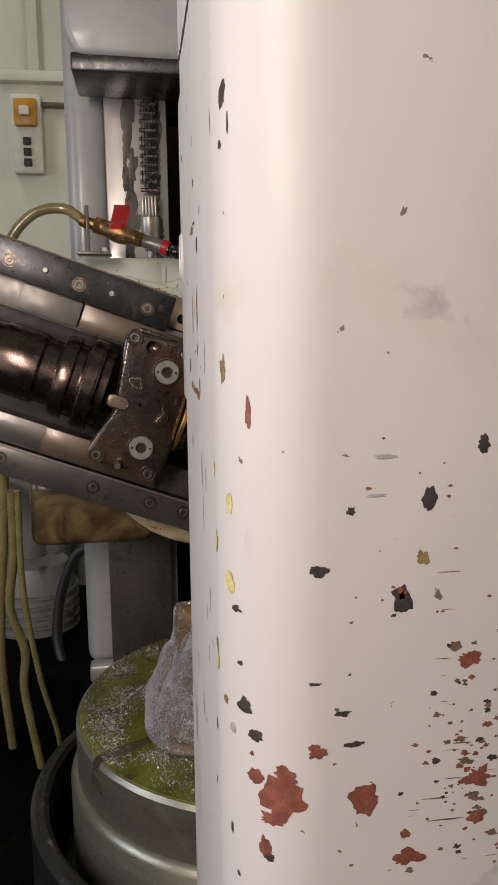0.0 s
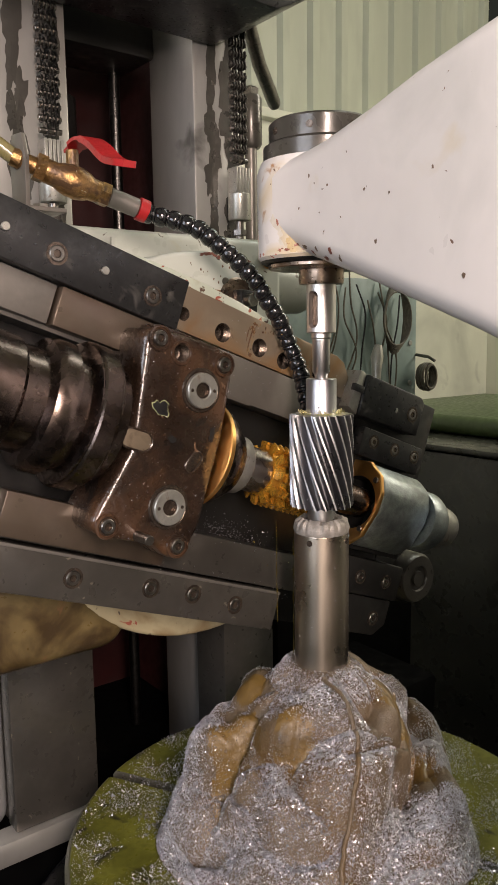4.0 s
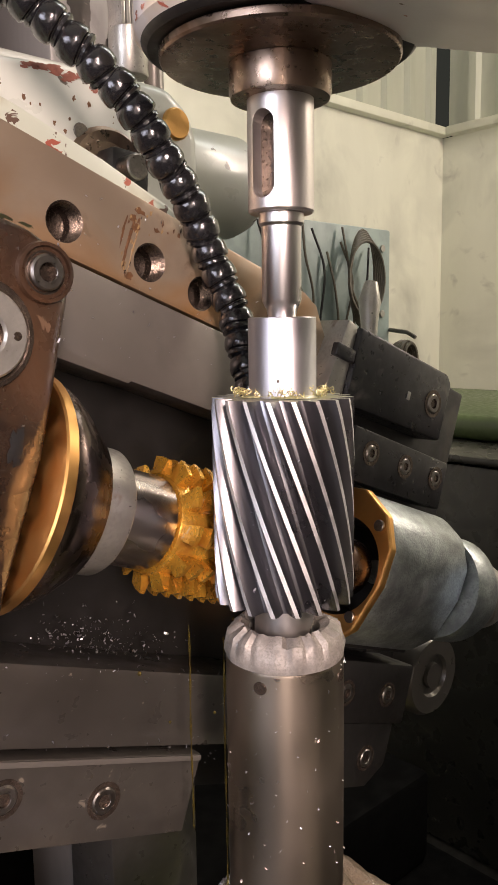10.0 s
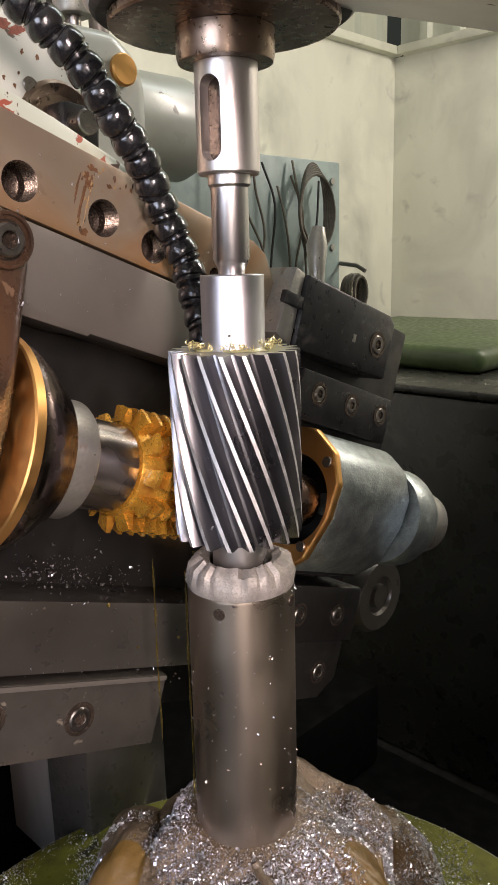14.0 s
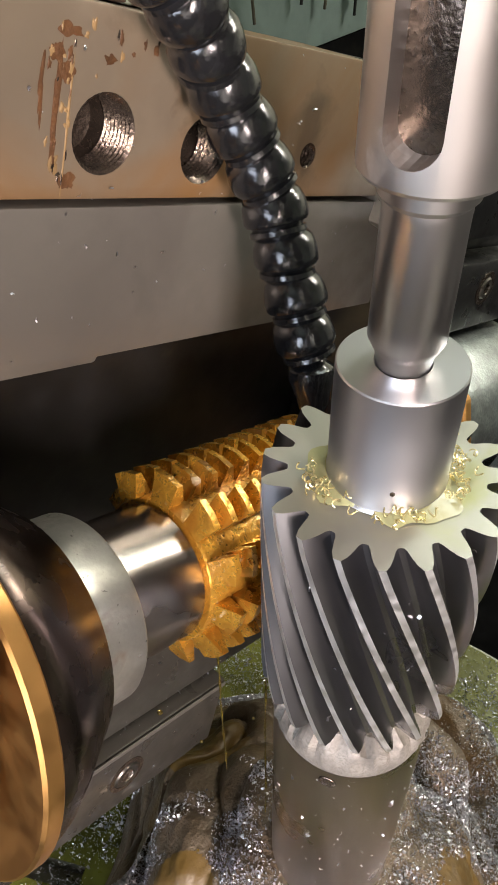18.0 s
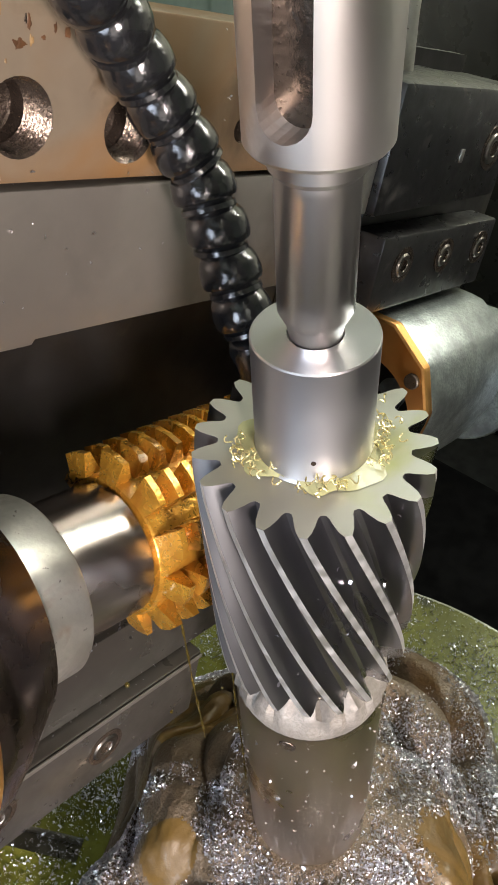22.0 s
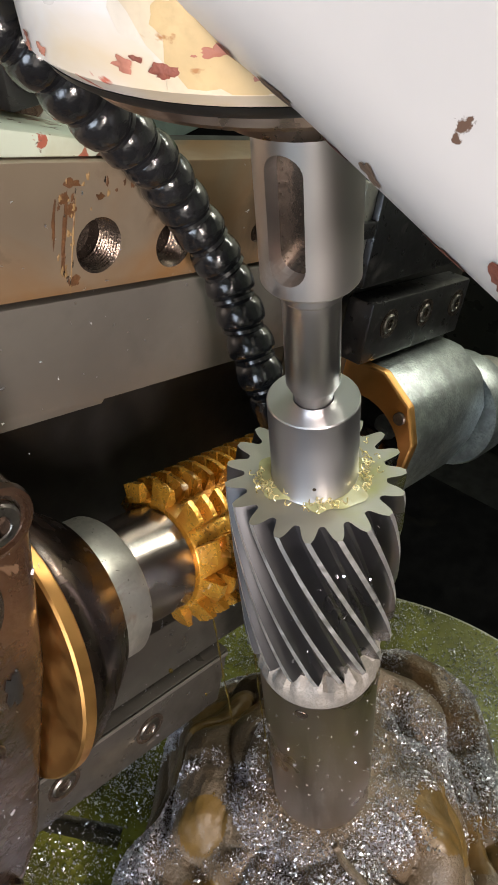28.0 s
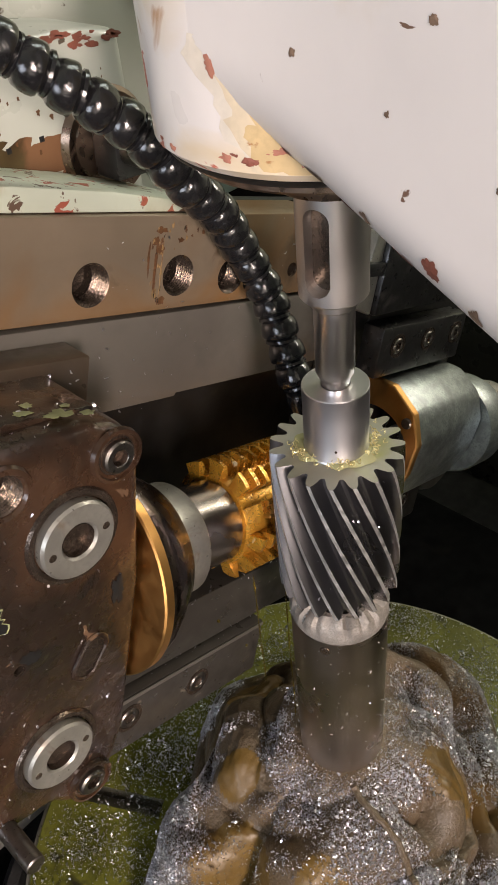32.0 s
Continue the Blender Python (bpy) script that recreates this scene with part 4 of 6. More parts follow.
part("lever", sweep([HEAD @ Vector(p) for p in ((0.175, 0.050, 0.185), (0.172, 0.056, 0.215), (0.170, 0.060, 0.235), (0.169, 0.062, 0.252))], [0.006, 0.0075, 0.010, 0.006], 16), M_RING, support, "bright teardrop clamp lever")
low1 = part("lower_bracket", hb(0.160, 0.320, 0.032, 0.075, -0.125, -0.070, 0.003), M_BLACKCAST, support)
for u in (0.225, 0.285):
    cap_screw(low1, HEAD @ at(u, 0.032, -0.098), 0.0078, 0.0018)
low2 = part("lower_bracket", prism([(0.17, -0.185), (0.295, -0.185), (0.318, -0.165), (0.318, -0.1265), (0.17, -0.1265)], 0.040, 0.078, HEAD, 0.003), M_BLACKCAST, support)
cap_screw(low2, HEAD @ at(0.285, 0.040, -0.158), 0.0082, 0.0018)
part("pivot_cap", lathe([(0, 0), (0.040, 0), (0.042, 0.004), (0.042, 0.06), (0.038, 0.066), (0.022, 0.066), (0.020, 0.062), (0.013, 0.062), (0.012, 0.066), (0, 0.066)], HEAD @ at(0.385, 0.115, -0.082) @ FACING, 40), M_LOWWAY, support, "round dull grey pivot cap")
part("pivot_arm", hb(0.30, 0.42, 0.075, 0.125, -0.13, -0.04, 0.01), M_BLACKCAST, support)

# ---- workpiece on its arbor ----
gear = thing("helical_gear", (0, 0, 1.1135), "steel helical pinion with nineteen freshly cut teeth", "gear")
TEETH, LAYERS, G0, G1 = 19, 18, 1.1145, 1.2285
PROFILE = ((-0.160, 0.03115), (-0.135, 0.0313), (-0.112, 0.0325), (-0.092, 0.0347), (-0.064, 0.0375), (-0.030, 0.0396), (0.030, 0.0396), (0.064, 0.0375), (0.092, 0.0347), (0.112, 0.0325), (0.135, 0.0313))
bm = bmesh.new()
rings = []
for k in range(LAYERS + 1):
    z = G1 + (G0 - G1) * k / LAYERS
    ring = []
    for n in range(TEETH):
        for a, r in PROFILE:
            ang = 2 * math.pi * n / TEETH + a + (G1 - z) * 9.1 + 0.1
            if k in (0, LAYERS):
                r = r - 0.0004
            ring.append(bm.verts.new((r * math.cos(ang), r * math.sin(ang), z)))
    rings.append(ring)
for a, b in zip(rings, rings[1:]):
    for k in range(len(a)):
        j = (k + 1) % len(a)
        f = bm.faces.new((a[k], a[j], b[j], b[k]))
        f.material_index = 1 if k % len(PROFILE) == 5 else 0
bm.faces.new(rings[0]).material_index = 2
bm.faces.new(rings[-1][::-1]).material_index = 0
part("teeth", bm, (M_FLANK, M_TIP, M_OILYTOP), gear, "oily flanks with dark reflections in their colour, tips brightened", 28)
part("boss", lathe([(0, 1.2287), (0.0196, 1.2287), (0.0187, 1.2305), (0.0187, 1.2713), (0.0183, 1.2718), (0.0082, 1.2718), (0.0070, 1.269), (0, 1.269)], Matrix(), 64), M_BOSS, gear, "bright turned cylindrical boss")
M_FILM = material("yellow_cutting_oil", (0.44, 0.43, 0.22), 0.25, 0, 0.2, 30, (1, 1, 1), 0.05, (), 0.5)
bm = bmesh.new()
inner, outer = [], []
for k in range(72):
    a = 2 * math.pi * k / 72
    r1 = 0.0226 + 0.0028 * math.sin(3 * a + 0.6) + 0.0016 * math.sin(7 * a) + 0.0008 * math.sin(13 * a + 2)
    inner.append(bm.verts.new((0.0190 * math.cos(a), 0.0190 * math.sin(a), 1.2300)))
    outer.append(bm.verts.new((r1 * math.cos(a), r1 * math.sin(a), 1.22885)))
for k in range(72):
    bm.faces.new((inner[k], outer[k], outer[k - 71], inner[k - 71]))
part("oil_film", bm, M_FILM, gear, "yellow oil pooled round the boss")
part("lower_journal", rod(0.0172, 1.090, 1.1144, Matrix(), 48), M_TURNED, gear)
part("oil_mark", rod(0.0008, 0, 0.0003, pose(0, 0, 1.238) @ pose(0, 0, 0, 0, 0, 218) @ at(0.0187, 0, 0) @ ALONG, 10, 0), M_HOLE, gear)

sleeve = thing("work_sleeve", (0, 0, 0.68), "oily steel support tube with a burred chamfered rim", "support sleeve")
part("tube", lathe([(0.020, 0.684), (0.0342, 0.684), (0.0342, 1.079), (0.0339, 1.0805), (0.020, 1.0805), (0.020, 0.684)], Matrix(), 64), M_TUBE, sleeve)
bm = bmesh.new()
rng = random.Random(4)
N = 76
rows = []
for r, z, jit in ((0.0339, 1.0807, 0), (0.0348, 1.086, 0.0008), (0.0325, 1.0950, 0.0012), (0.0262, 1.0995, 0.0012), (0.0205, 1.0965, 0.0), (0.0205, 1.0807, 0)):
    rows.append([])
    for k in range(N):
        notch = (0.0013 if k % 4 in (0,) else 0.0) * (1 if jit else 0)
        rr = r - notch + rng.uniform(-jit, jit)
        rows[-1].append(bm.verts.new((rr * math.cos(2 * math.pi * k / N), rr * math.sin(2 * math.pi * k / N), z + rng.uniform(-jit, jit) - notch * 0.6)))
for a, b in zip(rows, rows[1:] + rows[:1]):
    for k in range(N):
        j = (k + 1) % N
        bm.faces.new((a[k], a[j], b[j], b[k]))
part("burred_rim", bm, M_BURR, sleeve, "pale notched and burred rim", 45)
for a in (202, 291):
    part("pit", rod(0.0038, -0.0008, 0.0006, pose(0, 0, 1.0725, 0, 0, a) @ at(0.0342, 0, 0) @ ALONG, 16, 0.0003), M_HOLE, sleeve)

curls = thing("cutting_curls", (0, 0, 1.227), "golden curled metal shavings caught at the boss", "shavings", "", "stuff")
bm = bmesh.new()
for k in range(64):
    a = rng.choice((rng.uniform(3.2, 4.4), rng.uniform(4.8, 5.9), rng.uniform(2.2, 3.0)))
    c = Vector((0.0235 * math.cos(a), 0.0235 * math.sin(a), 1.2305)) + Vector([rng.uniform(-0.003, 0.003), rng.uniform(-0.003, 0.003), rng.uniform(0, 0.003)])
    m = pose(*c, rng.uniform(0, 360), rng.uniform(0, 360), rng.uniform(0, 360))
    sweep([m @ Vector((0.0011 * math.cos(s * 0.7), 0.0011 * math.sin(s * 0.7), 0.0003 * s)) for s in range(10)], 0.00026, 4, bm)
part("curl", bm, M_CURL, curls)

# ---- tailstock ----
tail = thing("tailstock_column", (0, -0.66, 0.40), "grey-white painted tailstock column with chipped paint", "machine column")
PLAN = Matrix(((1, 0, 0, 0), (0, 0, 1, 0), (0, 1, 0, 0), (0, 0, 0, 1)))


def rounded(x0, x1, y0, y1, radii, n=8):
    """A plan outline; radii at (x0,y0), (x1,y0), (x1,y1), (x0,y1)."""
    out = []
    for (cx, cy, a0), r in zip(((x0, y0, 180), (x1, y0, 270), (x1, y1, 0), (x0, y1, 90)), radii):
        px, py = cx + (r if cx == x0 else -r), cy + (r if cy == y0 else -r)
        out += [(px + r * math.cos(radians(a0 + 90 * k / n)), py + r * math.sin(radians(a0 + 90 * k / n))) for k in range(n + 1)]
    return out


part("shaft", join(prism(rounded(-0.155, 0.155, -0.86, -0.478, (0.062, 0.062, 0.006, 0.006)), 0.40, 1.603, Matrix(), 0.0), PLAN, None), M_COLUMN, tail, "smooth grey-white paint with rusty chips")
part("upper_shaft", join(prism(rounded(-0.156, 0.156, -0.861, -0.477, (0.062, 0.062, 0.006, 0.006)), 1.6045, 2.4, Matrix(), 0.0), PLAN, None), M_COLUMN, tail)
part("guide_strip", bar((-0.150, -0.4775, 1.0), (0.150, -0.4655, 1.60), bevel=0.001), M_BROWNGIB, tail, "brown-stained steel guide strip")

CHIPS_BACK = ((0.18, 1.431, 0.0348, 0.0068, 0), (0.156, 1.434, 0.0248, 0.0024, 3), (0.158, 1.466, 0.0076, 0.0076, 3), (0.16, 1.498, 0.0171, 0.0106, 4), (0.248, 1.391, 0.0062, 0.0053, 3), (0.307, 1.512, 0.007, 0.0058, 3), (0.185, 1.359, 0.0085, 0.0338, 2), (0.159, 1.365, 0.0039, 0.0234, 4), (0.232, 1.314, 0.0097, 0.0123, 3), (0.207, 1.299, 0.0273, 0.007, 0), (0.185, 1.297, 0.0278, 0.0063, 0), (0.159, 1.298, 0.0319, 0.0061, 1), (0.218, 1.247, 0.0095, 0.0132, 3), (0.196, 1.042, 0.0035, 0.0213, 3), (0.251, 0.953, 0.0219, 0.0533, 4))
CHIPS_SIDE = ((0.127, 1.414, 0.0123, 0.0135, 3), (0.095, 1.437, 0.0111, 0.0069, 4), (0.134, 1.363, 0.0082, 0.0315, 1), (0.138, 1.334, 0.0056, 0.01, 3), (0.135, 1.297, 0.026, 0.0099, 1), (0.117, 1.306, 0.0096, 0.0132, 1), (0.111, 1.241, 0.007, 0.0308, 2), (0.103, 1.207, 0.006, 0.0351, 4), (0.075, 1.242, 0.0086, 0.0209, 4), (0.051, 1.156, 0.0067, 0.0208, 4), (0.085, 1.131, 0.0058, 0.0106, 4), (0.138, 1.028, 0.004, 0.0201, 3), (0.108, 1.029, 0.0055, 0.0039, 3), (0.035, 1.128, 0.0056, 0.0058, 4), (0.069, 1.105, 0.0072, 0.0132, 4), (0.067, 1.331, 0.0089, 0.0245, 4))
CHIPS_EDGE = ((-0.022, 1.328, 0.0079, 0.0193, 0), (-0.046, 1.304, 0.0045, 0.0193, 1), (0.002, 1.263, 0.0070, 0.0089, 5), (-0.028, 1.246, 0.0075, 0.0122, 5), (-0.005, 1.216, 0.007, 0.0149, 5), (-0.028, 1.196, 0.0098, 0.0125, 5), (-0.003, 1.136, 0.0099, 0.0196, 5), (-0.0, 1.144, 0.0109, 0.007, 0), (-0.034, 1.18, 0.0094, 0.0044, 3), (-0.038, 1.145, 0.0057, 0.0038, 3), (-0.041, 1.118, 0.0126, 0.0092, 3), (0.008, 1.081, 0.0104, 0.0074, 3), (-0.029, 1.097, 0.0054, 0.007, 4), (-0.02, 1.114, 0.0077, 0.0055, 0), (-0.05, 1.073, 0.013, 0.0103, 1), (-0.047, 1.087, 0.0034, 0.0039, 1), (0.015, 1.034, 0.004, 0.0069, 3), (-0.027, 1.025, 0.0032, 0.0083, 3), (-0.057, 1.025, 0.0083, 0.0165, 1), (-0.025, 1.485, 0.0079, 0.015, 3), (-0.031, 1.47, 0.0013, 0.0111, 3), (-0.002, 1.475, 0.0021, 0.0153, 4), (-0.022, 1.459, 0.0038, 0.0052, 3), (-0.034, 0.995, 0.0031, 0.0034, 3))
CHIP_MATS = [material("bare_patch", c, 0.6, 0, 0.4, 90, (1, 1, 1), 0.3) for c in ((0.23, 0.17, 0.075), (0.23, 0.075, 0.05), (0.26, 0.24, 0.13), (0.05, 0.04, 0.035), (0.42, 0.41, 0.40), (0.58, 0.52, 0.22), (0.17, 0.11, 0.075))]


def column_face(s, z, lift):
    """A point on the column's skin, s along its outline from where the front edge begins to round."""
    if s >= 0:
        return Vector((-0.155 - lift, -0.798 + s, z))
    a = -s / 0.062
    if a < math.pi / 2:
        return Vector((-0.093 - (0.062 + lift) * math.cos(a), -0.798 - (0.062 + lift) * math.sin(a), z))
    return Vector((-0.093 + 0.062 * (a - math.pi / 2), -0.86 - lift, z))


for s0, z0, w, h, kind in CHIPS_BACK + CHIPS_SIDE + CHIPS_EDGE:
    decal("paint_chip", lambda a, b, lift: column_face(s0 + a, z0 + b, lift), w, h, s0 + z0, CHIP_MATS[kind], tail)
# the chipped, dirty seam between the two column castings
for k in range(26):
    s1, z1 = -0.10 + 0.0175 * k + rng.uniform(-0.004, 0.004), 1.6037 + rng.uniform(-0.0012, 0.0012)
    decal("seam_dirt", lambda a, b, lift: column_face(s1 + a, z1 + b, lift), rng.uniform(0.012, 0.028), rng.uniform(0.0022, 0.0052), 0.83 * k, CHIP_MATS[3 if k % 3 else 6], tail, 0.0013)
FRONT_RED = ((-0.069, 1.06, 0.0199, 0.0243, 1), (-0.041, 1.017, 0.021, 0.0122, 1), (0.005, 1.07, 0.0199, 0.0149, 1), (0.004, 1.041, 0.0111, 0.0094, 1), (-0.043, 1.034, 0.0061, 0.0072, 1), (-0.049, 1.194, 0.0094, 0.0111, 1), (-0.005, 1.15, 0.0155, 0.0111, 1), (-0.123, 1.06, 0.029, 0.0277, 1), (-0.12, 1.077, 0.0166, 0.0138, 1), (-0.13, 1.046, 0.0166, 0.0083, 1), (-0.1, 1.095, 0.0122, 0.0094, 1))
FRONT_DARK = ((-0.033, 1.254, 0.01, 0.0144, 3), (-0.001, 1.285, 0.0077, 0.0116, 3), (-0.049, 1.192, 0.0133, 0.0166, 3), (-0.036, 1.217, 0.0077, 0.0088, 0), (-0.081, 1.247, 0.0061, 0.005, 3), (-0.061, 1.279, 0.0166, 0.0028, 4), (-0.066, 1.256, 0.0166, 0.0022, 4), (-0.085, 1.12, 0.0094, 0.0039, 3), (-0.077, 1.099, 0.0122, 0.0039, 3), (-0.1, 1.211, 0.0127, 0.0077, 3), (-0.14, 1.101, 0.0122, 0.0083, 3), (-0.102, 1.14, 0.0083, 0.0028, 3), (-0.131, 1.019, 0.0083, 0.0055, 3))
for x0, z0, w, h, kind in FRONT_RED + FRONT_DARK:
    decal("paint_chip", lambda a, b, lift: column_face(-0.0974 - (x0 + 0.093) + a, z0 + b, lift), w, h, x0 * 7 + z0, CHIP_MATS[kind], tail)
# a scuffed field of small flakes and scratches low on the front
for k in range(190):
    x0, z0 = rng.gauss(0.002, 0.020), 1.085 + rng.gauss(0, 0.045)
    w = abs(rng.gauss(0, 0.0028)) + 0.001
    long = rng.random() < 0.22
    if k > 150:
        x0, z0, w, long = rng.uniform(-0.09, 0.04), rng.uniform(1.0, 1.3), rng.uniform(0.001, 0.003), False
    decal("paint_chip", lambda a, b, lift: column_face(-0.0974 - (x0 + 0.093) + a, z0 + b, lift), w * (2.6 if long else 1.2), w * (0.16 if long else 0.8), k * 0.613, CHIP_MATS[(3, 6, 6, 1, 6)[k % 5]], tail, 0.0003)

arm = thing("overarm", (0, -0.2, 1.26), "white painted tailstock arm flaring to its slide plate", "machine arm")
SEC = ((0.004, 0.0753, 1.418, 1.520, 0.040), (-0.008, 0.0757, 1.417, 1.520, 0.040), (-0.030, 0.0766, 1.4135, 1.521, 0.038), (-0.055, 0.0795, 1.408, 1.523, 0.032), (-0.09, 0.0860, 1.398, 1.526, 0.027), (-0.17, 0.103, 1.374, 1.537, 0.024), (-0.24, 0.120, 1.352, 1.548, 0.022), (-0.31, 0.136, 1.329, 1.556, 0.022), (-0.36, 0.146, 1.311, 1.562, 0.022), (-0.392, 0.150, 1.303, 1.566, 0.022))


def arm_section(y):
    """Half width, bottom, top and lower edge radius of the arm at y."""
    for p, q in zip(SEC, SEC[1:]):
        if y >= q[0]:
            t = (p[0] - y) / (p[0] - q[0])
            return [u + (v - u) * t for u, v in zip(p[1:], q[1:])]
    return list(SEC[-1][1:])


def arm_skin(y, d, lift):
    """A point on the arm's near side, d along its outline down from mid-height and round the lower edge."""
    hx, z0, z1, rl = arm_section(y)
    flat = 1.48 - (z0 + rl)
    if d < flat:
        return Vector((-hx - lift, y, 1.48 - d))
    a = min((d - flat) / rl, 1.57)
    return Vector((-hx + rl - (rl + lift) * math.cos(a), y, z0 + rl - (rl + lift) * math.sin(a)))


bm = bmesh.new()
secs = []
for y, hx, z0, z1, rl in SEC:
    ring, ru = [], 0.020
    for cx, cz, a0, rc in ((hx - ru, z1 - ru, 0, ru), (-hx + ru, z1 - ru, 90, ru), (-hx + rl, z0 + rl, 180, rl), (hx - rl, z0 + rl, 270, rl)):
        arc = [(cx + rc * math.cos(radians(a0 + 11.25 * k)), cz + rc * math.sin(radians(a0 + 11.25 * k))) for k in range(9)]
        arc.insert(0, (arc[0][0] + 0.004 * math.sin(radians(a0)), arc[0][1] - 0.004 * math.cos(radians(a0))))
        arc.append((arc[-1][0] - 0.004 * math.sin(radians(a0 + 90)), arc[-1][1] + 0.004 * math.cos(radians(a0 + 90))))
        ring += [bm.verts.new((px, y, pz)) for px, pz in arc]
    secs.append(ring)
for a, b in zip(secs, secs[1:]):
    for k in range(len(a)):
        j = (k + 1) % len(a)
        bm.faces.new((a[k], a[j], b[j], b[k]))
bm.faces.new(secs[0])
bm.faces.new(secs[-1][::-1])
part("web", bm, M_ARM, arm, "white paint with a few rusty spots", 50)
part("oily_rim", lathe([(0.060, 1.4086), (0.0690, 1.4084), (0.0712, 1.4100), (0.0722, 1.4118), (0.060, 1.4119)], Matrix(), 72), M_BLACKCAST, arm, "black oily lower rim")
part("nose", lathe([(0, 1.412), (0.072, 1.412), (0.0755, 1.4155), (0.0755, 1.512), (0.071, 1.5235), (0, 1.5235)], Matrix(), 72), M_NOSE, arm, "chipped white paint with oily yellow stains")
part("slide_plate", bar((-0.153, -0.465, 1.262), (0.153, -0.392, 1.594), bevel=0.010, seg=4), M_ARM, arm)
plug = part("plug_rim", lathe([(0.0165, 0), (0.0165, 0.0008), (0.018, 0.0022), (0.023, 0.0022), (0.026, 0.0)], at(-0.153, -0.415, 1.423) @ ALONG @ pose(0, 0, 0, 180), 32), M_ARM, arm)
part("plug", lathe([(0, 0.0014), (0.0035, 0.0014), (0.004, 0.0008), (0.0150, 0.0008), (0.0163, 0.0003)], at(-0.153, -0.415, 1.423) @ ALONG @ pose(0, 0, 0, 180), 28), M_OILDISC, plug, "brown steel plug")
nut = part("ring_nut", lathe([(0.03, 1.5236), (0.068, 1.5236), (0.068, 1.541), (0.064, 1.543), (0.03, 1.543)], Matrix(), 56), M_LOWWAY, arm, "grey steel ring nut")
part("lock_ring", lathe([(0, 1.5431), (0.060, 1.5431), (0.0615, 1.545), (0.0615, 1.566), (0.058, 1.569), (0, 1.569)], Matrix(), 56), M_LOWWAY, arm)
for a in (215, 262, 170):
    part("spanner_hole", rod(0.0042, -0.001, 0.0008, pose(0, 0, 1.555, 0, 0, a) @ at(0.0615, 0, 0) @ ALONG, 14, 0.0003), M_HOLE, arm)

# oil that crept round under the arm and yellowed the paint, palest at its rim
for ring, tint in enumerate(((0.69, 0.63, 0.54), (0.65, 0.55, 0.40), (0.57, 0.42, 0.22))):
    bm = bmesh.new()
    rows = []
    for i in range(7):
        row = []
        for k in range(40):
            g = 2 * math.pi * k / 40
            f = (i / 6) * (1 - 0.26 * ring) * (1 + 0.16 * math.sin(3 * g + ring) + 0.10 * math.sin(7 * g + 2 * ring) + 0.06 * math.sin(15 * g))
            da, dz = 0.46 * f * math.cos(g), 0.024 * f * math.sin(g)
            rr0 = 0.0755 + 0.0002 + 0.0001 * ring
            a1 = radians(208) + da
            row.append(bm.verts.new((rr0 * math.cos(a1), rr0 * math.sin(a1), max(1.4158, 1.434 - 0.004 * ring + dz - 0.028 * da))))
        rows.append(row)
    for p, q in zip(rows, rows[1:]):
        for k in range(40):
            bm.faces.new((p[k], q[k], q[k - 39], p[k - 39]))
    bmesh.ops.remove_doubles(bm, verts=bm.verts, dist=1e-6)
    part("oil_stain", bm, material("oil_yellowed_white", tint, 0.4, 0, 0.15, 60, (1, 1, 1), 0.05, (((0.40, 0.20, 0.08), 120, 0.66, 0.05, 0.5),), 0.2), arm)

M_SALMON = material("bare_red_primer", (0.46, 0.19, 0.13), 0.6, 0, 0.3, 60, (1, 1, 1), 0.2)
for k in range(18):
    a0 = rng.uniform(150, 300)
    z0 = 1.4155 + abs(rng.gauss(0, 0.0035))
    w = rng.uniform(0.002, 0.0055)
    decal("paint_chip", lambda a, b, lift: Vector(((0.0755 + lift) * math.cos(radians(a0) + a / 0.0755), (0.0755 + lift) * math.sin(radians(a0) + a / 0.0755), max(z0 + b, 1.4156))), w, w * rng.uniform(0.4, 1.0), k * 0.37, (M_SALMON, CHIP_MATS[1], M_SALMON)[k % 3], arm)

for a0, z0, w, h, mt in ((207, 1.436, 0.006, 0.003, 1), (213, 1.434, 0.005, 0.004, 1), (214, 1.428, 0.010, 0.0018, 1), (210, 1.4255, 0.007, 0.0022, 1), (218, 1.428, 0.006, 0.003, 1), (203, 1.441, 0.004, 0.0025, 1), (197, 1.4195, 0.0065, 0.0028, 2), (214, 1.4195, 0.0065, 0.0028, 3), (206, 1.424, 0.0065, 0.0028, 3), (222, 1.4175, 0.0065, 0.0028, 3), (221, 1.4185, 0.0065, 0.0028, 2), (196, 1.477, 0.0045, 0.012, 1), (187, 1.452, 0.0060, 0.0084, 3)):
    decal("paint_chip", lambda a, b, lift: Vector(((0.0755 + lift) * math.cos(radians(a0) + a / 0.0755), (0.0755 + lift) * math.sin(radians(a0) + a / 0.0755), max(z0 + b, 1.4156))), w, h, a0 * 0.013, (None, CHIP_MATS[6], CHIP_MATS[1], M_SALMON)[mt], arm, 0.0007)
